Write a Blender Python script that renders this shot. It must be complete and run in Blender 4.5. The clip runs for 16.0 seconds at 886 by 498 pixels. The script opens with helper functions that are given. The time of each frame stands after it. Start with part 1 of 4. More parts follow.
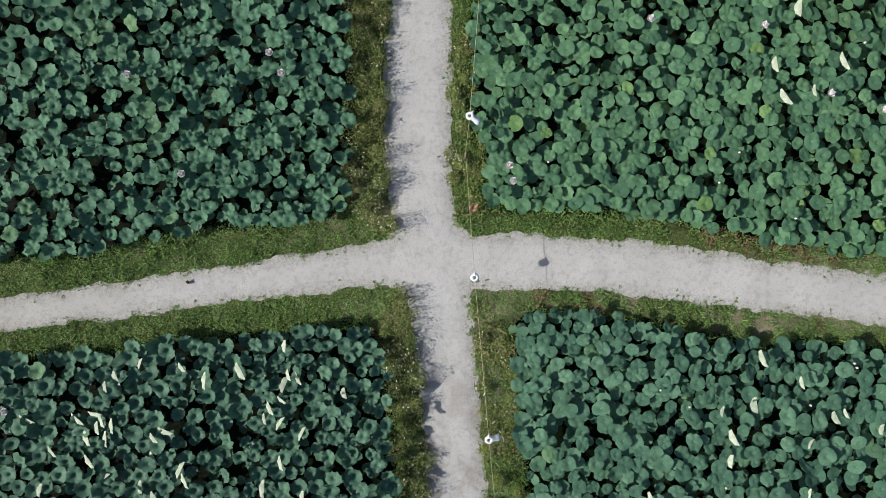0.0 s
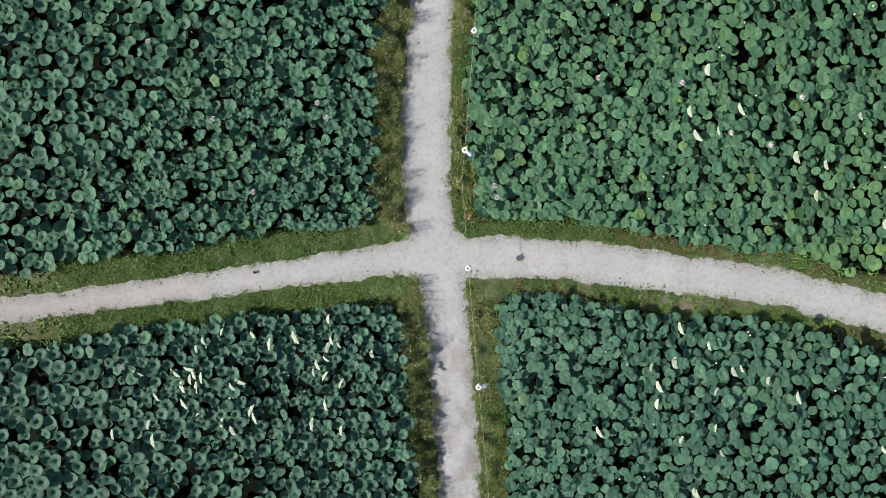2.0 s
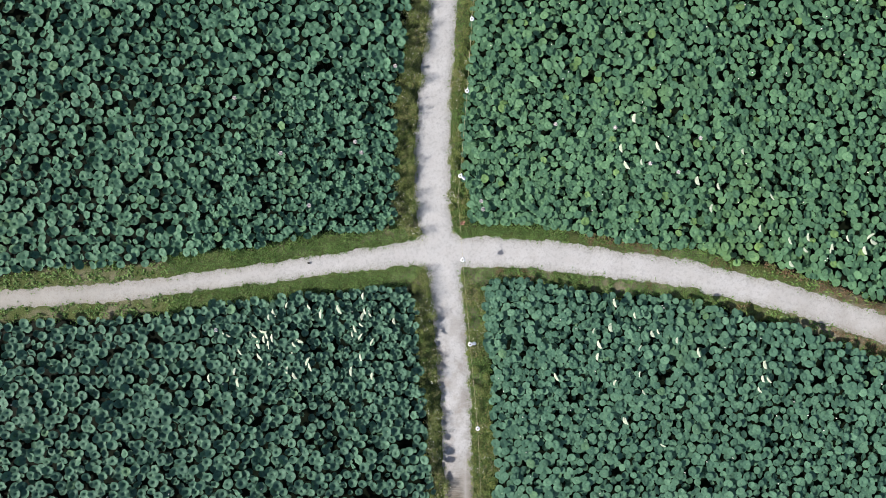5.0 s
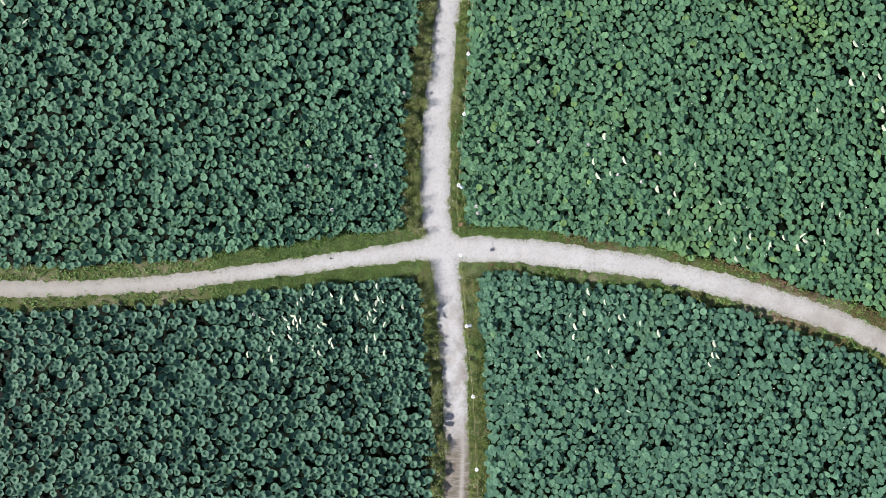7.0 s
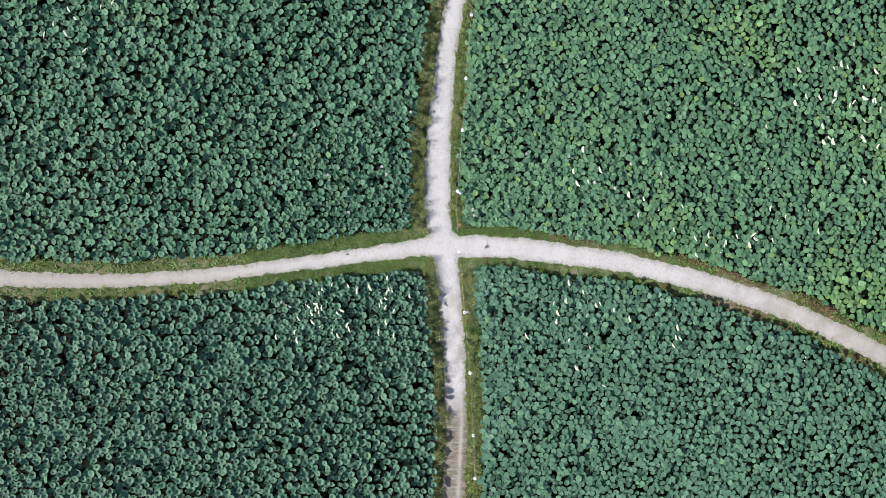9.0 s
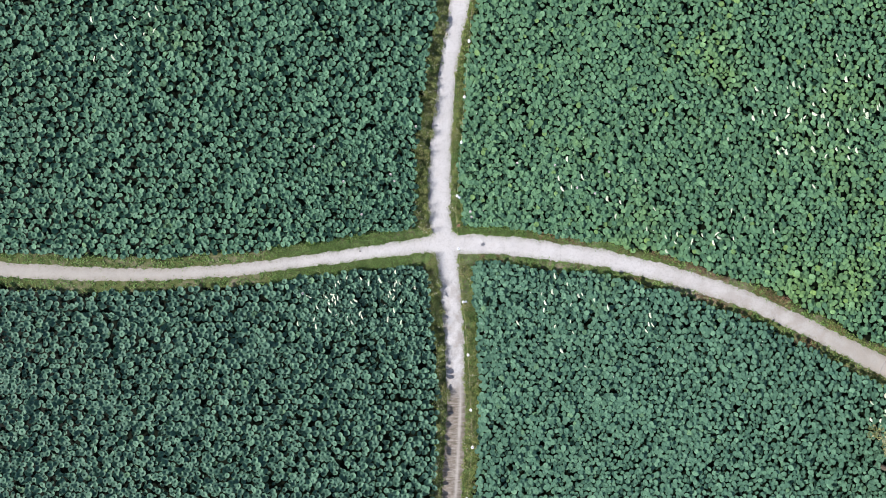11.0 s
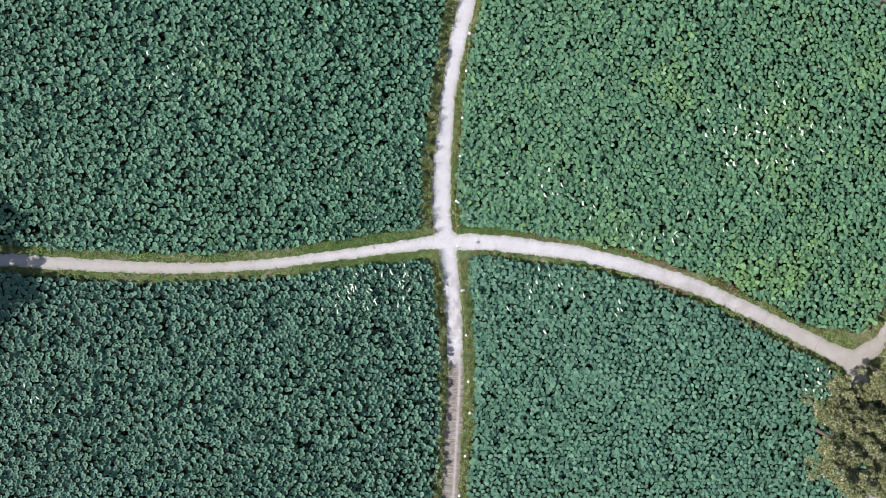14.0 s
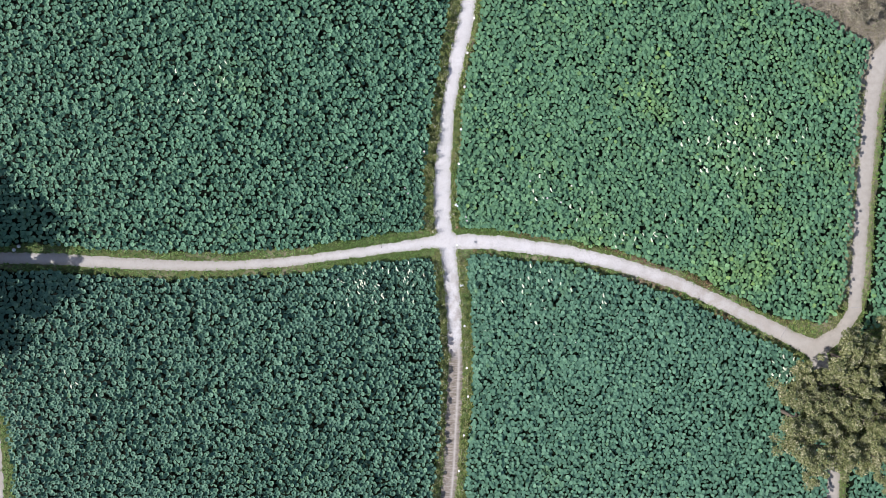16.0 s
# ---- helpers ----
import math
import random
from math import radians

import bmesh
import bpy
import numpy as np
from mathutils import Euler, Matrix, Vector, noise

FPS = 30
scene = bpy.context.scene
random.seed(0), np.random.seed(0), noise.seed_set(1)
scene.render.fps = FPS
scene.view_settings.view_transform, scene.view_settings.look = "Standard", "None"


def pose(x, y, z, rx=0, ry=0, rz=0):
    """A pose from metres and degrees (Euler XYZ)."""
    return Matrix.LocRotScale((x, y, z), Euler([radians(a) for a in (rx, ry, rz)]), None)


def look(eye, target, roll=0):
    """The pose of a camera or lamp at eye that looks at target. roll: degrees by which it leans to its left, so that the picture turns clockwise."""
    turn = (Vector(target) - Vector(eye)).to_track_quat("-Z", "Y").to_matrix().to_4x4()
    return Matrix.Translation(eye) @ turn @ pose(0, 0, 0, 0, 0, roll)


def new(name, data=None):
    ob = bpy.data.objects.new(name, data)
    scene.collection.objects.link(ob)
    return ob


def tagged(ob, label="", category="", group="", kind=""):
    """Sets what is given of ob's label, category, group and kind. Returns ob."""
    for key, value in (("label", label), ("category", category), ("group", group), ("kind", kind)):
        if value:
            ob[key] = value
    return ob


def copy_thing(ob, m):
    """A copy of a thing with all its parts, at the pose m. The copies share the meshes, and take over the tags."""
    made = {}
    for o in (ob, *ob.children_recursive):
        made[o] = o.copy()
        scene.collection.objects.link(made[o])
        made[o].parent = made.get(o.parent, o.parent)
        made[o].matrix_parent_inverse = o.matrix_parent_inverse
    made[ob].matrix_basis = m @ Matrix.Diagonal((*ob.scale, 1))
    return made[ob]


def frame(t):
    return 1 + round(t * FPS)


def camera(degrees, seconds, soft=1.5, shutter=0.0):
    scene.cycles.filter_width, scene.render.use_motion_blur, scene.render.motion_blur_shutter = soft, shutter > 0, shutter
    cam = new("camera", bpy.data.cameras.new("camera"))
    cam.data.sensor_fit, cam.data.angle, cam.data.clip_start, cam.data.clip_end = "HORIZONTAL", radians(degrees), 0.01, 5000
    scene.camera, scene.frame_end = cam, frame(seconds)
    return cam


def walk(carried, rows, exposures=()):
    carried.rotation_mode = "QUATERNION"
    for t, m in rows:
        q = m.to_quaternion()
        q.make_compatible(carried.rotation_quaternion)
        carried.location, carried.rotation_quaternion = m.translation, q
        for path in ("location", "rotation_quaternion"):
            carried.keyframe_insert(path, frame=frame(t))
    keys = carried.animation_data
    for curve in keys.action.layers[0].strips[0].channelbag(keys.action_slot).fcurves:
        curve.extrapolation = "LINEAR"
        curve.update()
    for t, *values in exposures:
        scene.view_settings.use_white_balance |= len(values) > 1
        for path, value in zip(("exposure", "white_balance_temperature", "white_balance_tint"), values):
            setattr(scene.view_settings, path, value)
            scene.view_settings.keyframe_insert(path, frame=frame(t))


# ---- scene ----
# ---------------------------------------------------------------- camera
cam = camera(66, 16.0, soft=0.7)
RISE = [  # seconds, x, y, height, turn
    (0, 0.00, 0.00, 22.41, 0.00), (1, -0.05, -0.02, 26.17, 0.01), (2, -0.09, -0.06, 29.96, 0.03),
    (3, -0.12, -0.10, 33.76, 0.04), (4, -0.15, -0.16, 37.59, 0.05), (5, -0.19, -0.23, 41.43, 0.06),
    (6, -0.22, -0.31, 45.28, 0.06), (7, -0.26, -0.41, 49.15, 0.06), (8, -0.31, -0.52, 53.02, 0.06),
    (9, -0.36, -0.64, 56.91, 0.06), (10, -0.42, -0.76, 60.80, 0.05), (11, -0.48, -0.88, 64.70, 0.03),
    (12, -0.54, -1.00, 68.60, 0.01), (13, -0.60, -1.11, 72.52, -0.02), (14, -0.65, -1.21, 76.44, -0.06),
    (15, -0.70, -1.29, 80.37, -0.10), (16, -0.74, -1.33, 84.31, -0.16)]
EXPOSURES = [(0, 0.25, 6330, 10), (3.5, 0.51, 6300, 12), (7, 0.72, 6240, 13.5), (16, 0.91, 6040, 18)]
walk(cam, [(t, pose(x, y, z, 0, 0, turn)) for t, x, y, z, turn in RISE], EXPOSURES)

# ---------------------------------------------------------------- light
SUN_ELEVATION = radians(36)
SUN_HEADING = math.atan2(-0.985, -0.173)          # clockwise from +y: west, a little south
world = bpy.data.worlds.new("sky")
scene.world = world
world.use_nodes = True
wn = world.node_tree
sky = wn.nodes.new("ShaderNodeTexSky")
sky.sky_type = 'NISHITA'
sky.sun_disc = False
sky.sun_elevation = SUN_ELEVATION
sky.sun_rotation = SUN_HEADING
sky.dust_density = 2.2                            # a hazy summer sky
wn.links.new(sky.outputs[0], wn.nodes["Background"].inputs[0])
wn.nodes["Background"].inputs[1].default_value = 0.073

sun = new("sun", bpy.data.lights.new("sun", 'SUN'))
sun.data.energy = 3.75
sun.data.angle = radians(0.6)
sun.data.color = (1.0, 0.95, 0.87)
sun_from = Vector((-0.985, -0.173, math.tan(SUN_ELEVATION)))
sun.matrix_world = look(sun_from * 60, (0, 0, 0))

# ---------------------------------------------------------------- noise and plan
rng = np.random.default_rng(7)


def vnoise(x, y, size, seed=0):
    """Smooth value noise in 0..1 over the plan, with features of about size metres."""
    x, y = np.asarray(x, float) / size + 371.3, np.asarray(y, float) / size + 197.7
    ix, iy = np.floor(x).astype(np.int64), np.floor(y).astype(np.int64)
    fx, fy = x - ix, y - iy
    fx, fy = fx * fx * (3 - 2 * fx), fy * fy * (3 - 2 * fy)

    def h(a, b):
        n = (a * 374761393 + b * 668265263 + seed * 974711) & 0x7fffffff
        n = ((n ^ (n >> 13)) * 1274126177) & 0x7fffffff
        return ((n ^ (n >> 16)) & 0xffff) / 65535.0
    top = h(ix, iy) * (1 - fx) + h(ix + 1, iy) * fx
    low = h(ix, iy + 1) * (1 - fx) + h(ix + 1, iy + 1) * fx
    return top * (1 - fy) + low * fy


# arms of the path: centre line and half width; verge widths to the left and right of its run
ARMS = {
    "north": ([(-0.3, -0.5, 1.0), (-0.80, 2.2, 1.12), (-0.88, 4.6, 1.12), (-0.72, 8.5, 1.03), (-0.42, 12.2, 0.93), (-0.10, 15.6, 0.84),
               (0.42, 19.0, 0.88), (1.08, 22.5, 0.95), (1.97, 26.0, 0.95), (2.50, 29.5, 0.96), (3.3, 40, 0.96)], 1.15, 0.80),
    "south": ([(-0.3, -0.5, 1.0), (0.06, -3.0, 1.0), (0.22, -4.8, 0.99), (0.46, -7.6, 0.97), (0.70, -11.0, 0.93), (0.82, -15.2, 0.90),
               (0.66, -18.9, 0.93), (0.39, -23.6, 0.96), (0.13, -28.3, 0.95), (-0.2, -32, 0.90), (-0.6, -42, 0.9)], 1.18, 0.85),
    "west": ([(-0.3, -0.4, 0.8), (-3.7, -0.70, 0.70), (-6.4, -1.08, 0.62), (-9.0, -1.45, 0.60), (-13.8, -2.10, 0.57), (-20.2, -2.88, 0.57),
              (-27.0, -3.32, 0.58), (-34.5, -3.28, 0.66), (-41.5, -2.92, 0.68), (-48.5, -2.42, 0.68), (-55.5, -2.28, 0.66), (-70, -2.3, 0.66)], 0.95, 1.05),
    "east": ([(-0.3, -0.4, 0.8), (2.6, -0.42, 0.98), (4.0, -0.46, 0.93), (7.6, -0.80, 0.92), (11.4, -1.32, 0.84), (14.3, -1.66, 0.82),
              (18.0, -2.55, 0.83), (21.2, -3.32, 0.85), (25.0, -4.55, 0.84), (28.45, -5.70, 0.82), (35.2, -8.84, 0.82), (39.9, -11.28, 0.86),
              (44.8, -13.65, 1.08)], 0.72, 0.78),
    "lane": ([(46.4, -16.8, 0.6), (45.4, -13.9, 1.2), (48.4, -11.7, 0.80), (50.05, -9.2, 0.85), (50.4, -5.6, 0.88), (50.95, 1.4, 0.86), (51.5, 8.4, 0.95),
              (52.1, 15.4, 0.92), (52.6, 18.9, 0.98), (53.5, 22.3, 1.15), (55.6, 24.2, 1.2), (60, 25.2, 1.2)], 0.95, 0.75),
    "grove_path": ([(45.6, -14.5, 1.0), (46.7, -20, 0.7), (47.6, -27.2, 0.70), (47.3, -32.1, 0.82), (46.9, -42, 0.85)], 0.9, 0.40),
    "pond_walk": ([(-55.9, -42, 0.8), (-55.95, -29.5, 0.8), (-56.3, -24.0, 0.8), (-58.2, -20.0, 0.8), (-64, -17.0, 0.8)], 1.5, 1.6),
}
# bare ground and rough grass without path
ROUGH = [([(36, 34.0, 1.6), (41.5, 32.1, 2.4), (47.5, 29.9, 2.9), (51.8, 27.4, 3.2), (55, 27.0, 3.0)], 0.2),
         ([(43.0, -11.0, 0.7), (46.4, -11.5, 0.95), (48.6, -9.4, 0.7), (49.2, -6.5, 0.3)], 0.2),
         ([(47.0, -14.8, 1.2), (46.2, -20.0, 3.2), (48.5, -25.0, 1.0)], 0.2),
         ([(55, -12.5, 2.6), (50.5, -14.5, 2.0), (52, -24.0, 2.0)], 0.2)]


def run_of(points, x, y):
    """Distance to the edge of a band round a broken line (negative inside) and the side: +1 left of its run."""
    best, side = np.full(x.shape, 1e9), np.ones(x.shape)
    for (ax, ay, aw), (bx, by, bw) in zip(points, points[1:]):
        dx, dy = bx - ax, by - ay
        k = np.clip(((x - ax) * dx + (y - ay) * dy) / (dx * dx + dy * dy), 0, 1)
        d = np.hypot(x - ax - k * dx, y - ay - k * dy) - (aw + (bw - aw) * k)
        s = np.sign(dx * (y - ay) - dy * (x - ax))
        near = d < best
        best, side = np.where(near, d, best), np.where(near, s, side)
    return best, side


def plan(x, y):
    """Distance to the path's edge, distance to the pond's edge (negative on land), and which arm is nearest."""
    x, y = np.asarray(x, float), np.asarray(y, float)
    path, land, who = np.full(x.shape, 1e9), np.full(x.shape, 1e9), np.zeros(x.shape, int)
    for i, (points, left, right) in enumerate(ARMS.values()):
        d, s = run_of(points, x, y)
        who = np.where(d < path, i, who)
        k = np.clip(0.5 + 0.5 * (path - d) / 0.55, 0, 1)
        path = path * (1 - k) + d * k - 0.55 * k * (1 - k)
        e = d - np.where(s > 0, left, right)
        k = np.clip(0.5 + 0.5 * (land - e) / 0.7, 0, 1)
        land = land * (1 - k) + e * k - 0.7 * k * (1 - k)
    for points, verge in ROUGH:
        d, s = run_of(points, x, y)
        land = np.minimum(land, d - verge)
    # the ponds end at a bank all round
    land = np.minimum(land, np.minimum(np.minimum(x + 58.3, 57.3 - x), np.minimum(y + 34.3, 31.3 - y)) + 0.6)
    ragged = (vnoise(x, y, 0.9, 3) - 0.5) * 0.13 + (vnoise(x, y, 0.28, 4) - 0.5) * 0.17 + (vnoise(x, y, 0.15, 8) - 0.5) * 0.10
    land = land + (vnoise(x, y, 2.2, 5) - 0.5) * 0.5 + (vnoise(x, y, 0.7, 6) - 0.5) * 0.2
    return path + ragged, land, who


WATER = -0.28


def ground_height(land):
    k = np.clip((land + 0.05) / 0.5, 0, 1)
    return -0.75 * k * k * (3 - 2 * k)


# ---------------------------------------------------------------- mesh helpers
def mesh_np(name, verts, faces, materials, uvs=None, smooth=False, slots=None):
    """A mesh from arrays: verts (n, 3), faces (m, 3 or 4), uvs (n, 2) by vertex."""
    me = bpy.data.meshes.new(name)
    verts, faces = np.asarray(verts, np.float32), np.asarray(faces, np.int32)
    n, k = faces.shape
    me.vertices.add(len(verts))
    me.vertices.foreach_set("co", verts.ravel())
    me.loops.add(n * k)
    me.loops.foreach_set("vertex_index", faces.ravel())
    me.polygons.add(n)
    me.polygons.foreach_set("loop_start", np.arange(0, n * k, k, dtype=np.int32))
    me.polygons.foreach_set("loop_total", np.full(n, k, np.int32))
    if smooth:
        me.polygons.foreach_set("use_smooth", np.ones(n, bool))
    for m in materials if isinstance(materials, (list, tuple)) else [materials]:
        me.materials.append(m)
    if slots is not None:
        me.polygons.foreach_set("material_index", np.asarray(slots, np.int32))
    me.update(calc_edges=True)
    if uvs is not None:
        layer = me.uv_layers.new(name="UVMap")
        layer.data.foreach_set("uv", np.asarray(uvs, np.float32)[faces.ravel()].ravel())
    return me


def part(name, data, parent, label="", m=None):
    """Links a mesh, or a bmesh with its material (bm, material), as one object under a thing."""
    if isinstance(data, tuple):
        bm, material = data
        me = bpy.data.meshes.new(name)
        bm.to_mesh(me)
        bm.free()
        me.materials.append(material)
        data = me
    ob = new(name, data)
    ob.parent = parent
    if m is not None:
        ob.matrix_basis = m
    if label:
        tagged(ob, label)
    return ob


def empty(name, x, y, z, turn=0.0):
    ob = new(name)
    ob.matrix_basis = pose(x, y, z, 0, 0, turn)
    return ob


def tube(points, radii, sides=8, cap=True):
    """A tapered tube along points, as (verts, faces of four)."""
    points = [Vector(p) for p in points]
    vs, fs = [], []
    for i, p in enumerate(points):
        way = (points[min(i + 1, len(points) - 1)] - points[max(i - 1, 0)]).normalized()
        a = way.orthogonal().normalized()
        b = way.cross(a)
        for k in range(sides):
            t = 2 * math.pi * k / sides
            vs.append(tuple(p + (a * math.cos(t) + b * math.sin(t)) * radii[i]))
    for i in range(len(points) - 1):
        for k in range(sides):
            k2 = (k + 1) % sides
            fs.append((i * sides + k, i * sides + k2, (i + 1) * sides + k2, (i + 1) * sides + k))
    if cap:
        n = len(vs)
        vs.append(tuple(points[-1]))
        for k in range(sides):
            fs.append(((len(points) - 1) * sides + k, (len(points) - 1) * sides + (k + 1) % sides, n, n))
        fs = [f if f[2] != f[3] else (f[0], f[1], f[2], f[2]) for f in fs]
    return vs, fs


def tube_mesh(name, points, radii, material, sides=8):
    vs, fs = tube(points, radii, sides)
    me = bpy.data.meshes.new(name)
    me.from_pydata(vs, [], [f[:3] if f[2] == f[3] else f for f in fs])
    for p in me.polygons:
        p.use_smooth = True
    me.materials.append(material)
    return me


def lathe(name, profile, material, sides=20, wobble=0.0):
    """A turned shape from (radius, height) pairs."""
    vs, fs = [], []
    for i, (r, z) in enumerate(profile):
        for k in range(sides):
            t = 2 * math.pi * k / sides
            q = r * (1 + wobble * math.sin(3 * t + i) + wobble * 0.6 * math.sin(7 * t + 2.1 * i))
            vs.append((q * math.cos(t), q * math.sin(t), z))
    for i in range(len(profile) - 1):
        for k in range(sides):
            k2 = (k + 1) % sides
            fs.append((i * sides + k, i * sides + k2, (i + 1) * sides + k2, (i + 1) * sides + k))
    me = bpy.data.meshes.new(name)
    me.from_pydata(vs, [], fs)
    for p in me.polygons:
        p.use_smooth = True
    me.materials.append(material)
    return me


# ---------------------------------------------------------------- materials
class Nodes:
    """A short way to write node materials."""

    def __init__(self, name):
        self.mat = bpy.data.materials.new(name)
        self.mat.use_nodes = True
        self.tree = self.mat.node_tree
        self.bsdf = self.tree.nodes["Principled BSDF"]

    def put(self, socket, value):
        if isinstance(value, bpy.types.NodeSocket):
            self.tree.links.new(value, socket)
        elif isinstance(value, tuple) and len(value) == 3 and socket.type == 'RGBA':
            socket.default_value = (*value, 1)
        else:
            socket.default_value = value

    def node(self, kind, **inputs):
        n = self.tree.nodes.new(kind)
        for k, v in inputs.items():
            self.put(n.inputs[k.replace("_", " ")], v)
        return n

    def place(self):
        return self.tree.nodes.new("ShaderNodeNewGeometry").outputs["Position"]

    def noise(self, scale, detail=3.0, rough=0.55, vector=None):
        n = self.node("ShaderNodeTexNoise", Scale=scale, Detail=detail, Roughness=rough, Vector=vector or self.place())
        return n.outputs["Fac"]

    def math(self, op, a, b=0.0, clamp=False):
        n = self.tree.nodes.new("ShaderNodeMath")
        n.operation, n.use_clamp = op, clamp
        self.put(n.inputs[0], a)
        self.put(n.inputs[1], b)
        return n.outputs[0]

    def ramp(self, value, low, high, a=0.0, b=1.0):
        n = self.tree.nodes.new("ShaderNodeMapRange")
        for i, v in enumerate((value, low, high, a, b)):
            self.put(n.inputs[i], v)
        return n.outputs[0]

    def mix(self, fac, a, b, how='MIX'):
        n = self.tree.nodes.new("ShaderNodeMix")
        n.data_type, n.blend_type = 'RGBA', how
        self.put(n.inputs[0], fac)
        self.put(n.inputs[6], a)
        self.put(n.inputs[7], b)
        return n.outputs[2]

    def bump(self, height, strength, distance):
        return self.node("ShaderNodeBump", Height=height, Strength=strength, Distance=distance).outputs[0]

    def done(self, color, rough=0.8, normal=None, **more):
        self.put(self.bsdf.inputs["Base Color"], color)
        self.put(self.bsdf.inputs["Roughness"], rough)
        if normal is not None:
            self.put(self.bsdf.inputs["Normal"], normal)
        for k, v in more.items():
            self.put(self.bsdf.inputs[k.replace("_", " ")], v)
        return self.mat


def plain(name, color, rough=0.7, grain=30.0, depth=0.25, bump=0.002, **more):
    n = Nodes(name)
    c = n.noise(grain, 4)
    dark = tuple(v * (1 - depth) for v in color)
    pale = tuple(min(1, v * (1 + depth)) for v in color)
    return n.done(n.mix(n.ramp(c, 0.3, 0.7), dark, pale), rough, n.bump(c, 0.6, bump), **more)


def make_path_material():
    n = Nodes("pale_gravel")
    big, mid, fine, grit = n.noise(0.35, 3), n.noise(1.6, 4), n.noise(14, 4, 0.7), n.noise(60, 3, 0.7)
    col = n.mix(n.ramp(big, 0.3, 0.7), (0.475, 0.468, 0.454), (0.548, 0.541, 0.528))
    col = n.mix(n.ramp(mid, 0.35, 0.75, 0, 0.5), col, (0.525, 0.516, 0.500))
    col = n.mix(n.ramp(fine, 0.54, 0.74, 0, 0.35), col, (0.29, 0.28, 0.26))
    col = n.mix(n.ramp(grit, 0.58, 0.75, 0, 0.40), col, (0.58, 0.57, 0.555))
    stain = n.ramp(n.noise(5.5, 5, 0.72), 0.50, 0.63, 0, 0.55)
    col = n.mix(stain, col, (0.30, 0.295, 0.285))
    chips = n.ramp(n.noise(24, 2, 0.6), 0.61, 0.69, 0, 0.6)
    col = n.mix(chips, col, (0.19, 0.185, 0.17))
    mid_worn = n.tree.nodes.new("ShaderNodeAttribute")
    mid_worn.attribute_name = "rim"
    col = n.mix(n.math('MULTIPLY', n.ramp(mid_worn.outputs["Fac"], 0.3, 0.7), n.ramp(mid, 0.35, 0.7, 0.1, 0.4)), col, (0.550, 0.537, 0.518))
    damp = n.math('MULTIPLY', n.ramp(n.noise(0.8, 5, 0.65), 0.43, 0.60), n.ramp(n.node("ShaderNodeSeparateXYZ", Vector=n.place()).outputs["Y"], -2.5, -6.5, 0.12, 0.65))
    col = n.mix(damp, col, (0.27, 0.240, 0.210))
    # south of the stone dressing the way is trodden earth with a pale rut
    pos = n.node("ShaderNodeSeparateXYZ", Vector=n.place())
    south = n.ramp(n.math('ADD', pos.outputs["Y"], n.math('MULTIPLY', n.noise(0.5), 3.0)), -11.2, -13.8)
    far = n.math('GREATER_THAN', 20.0, n.math('ABSOLUTE', pos.outputs["X"]))
    earth = n.mix(n.ramp(mid, 0.3, 0.7), (0.165, 0.140, 0.112), (0.270, 0.238, 0.198))
    earth = n.mix(n.ramp(fine, 0.45, 0.7, 0, 0.6), earth, (0.12, 0.105, 0.075))
    wide_grain = n.node("ShaderNodeVectorMath", Vector=n.place())
    wide_grain.operation = 'MULTIPLY'
    wide_grain.inputs[1].default_value = (0.9, 4.5, 1.0)
    streak = n.noise(1.2, 4, 0.65, wide_grain.outputs[0])
    earth = n.mix(n.ramp(streak, 0.48, 0.66, 0, 0.75), earth, (0.36, 0.335, 0.295))
    earth = n.mix(n.ramp(streak, 0.44, 0.32, 0, 0.6), earth, (0.085, 0.085, 0.045))
    edge = n.tree.nodes.new("ShaderNodeAttribute")
    edge.attribute_name = "rut"
    earth = n.mix(n.math('MULTIPLY', edge.outputs["Fac"], n.ramp(mid, 0.2, 0.6, 0.5, 1.0)), earth, (0.40, 0.375, 0.335))
    col = n.mix(n.math('MULTIPLY', south, far), col, earth)
    # ends turned beige and darker: lane soil, plus lens falloff put into the colour
    dust_and_falloff = n.mix(n.ramp(mid, 0.3, 0.7), (0.295, 0.272, 0.226), (0.360, 0.334, 0.284))
    col = n.mix(n.ramp(pos.outputs["X"], 18.0, 46.0, 0, 0.9), col, dust_and_falloff)
    col = n.mix(n.ramp(pos.outputs["X"], -7.0, -28.0, 0, 0.7), col, dust_and_falloff)
    # soil and litter creeping in from the edges
    rim = n.tree.nodes.new("ShaderNodeAttribute")
    rim.attribute_name = "rim"
    creep = n.math('MULTIPLY', n.ramp(rim.outputs["Fac"], 0.0, 0.45, 1.0, 0.0), n.ramp(fine, 0.38, 0.62))
    col = n.mix(n.math('MULTIPLY', creep, 0.7), col, (0.20, 0.18, 0.13))
    height = n.math('ADD', n.math('MULTIPLY', fine, 0.7), n.math('MULTIPLY', grit, 0.5))
    return n.done(col, 0.92, n.bump(height, 0.7, 0.02), Specular_IOR_Level=0.2)


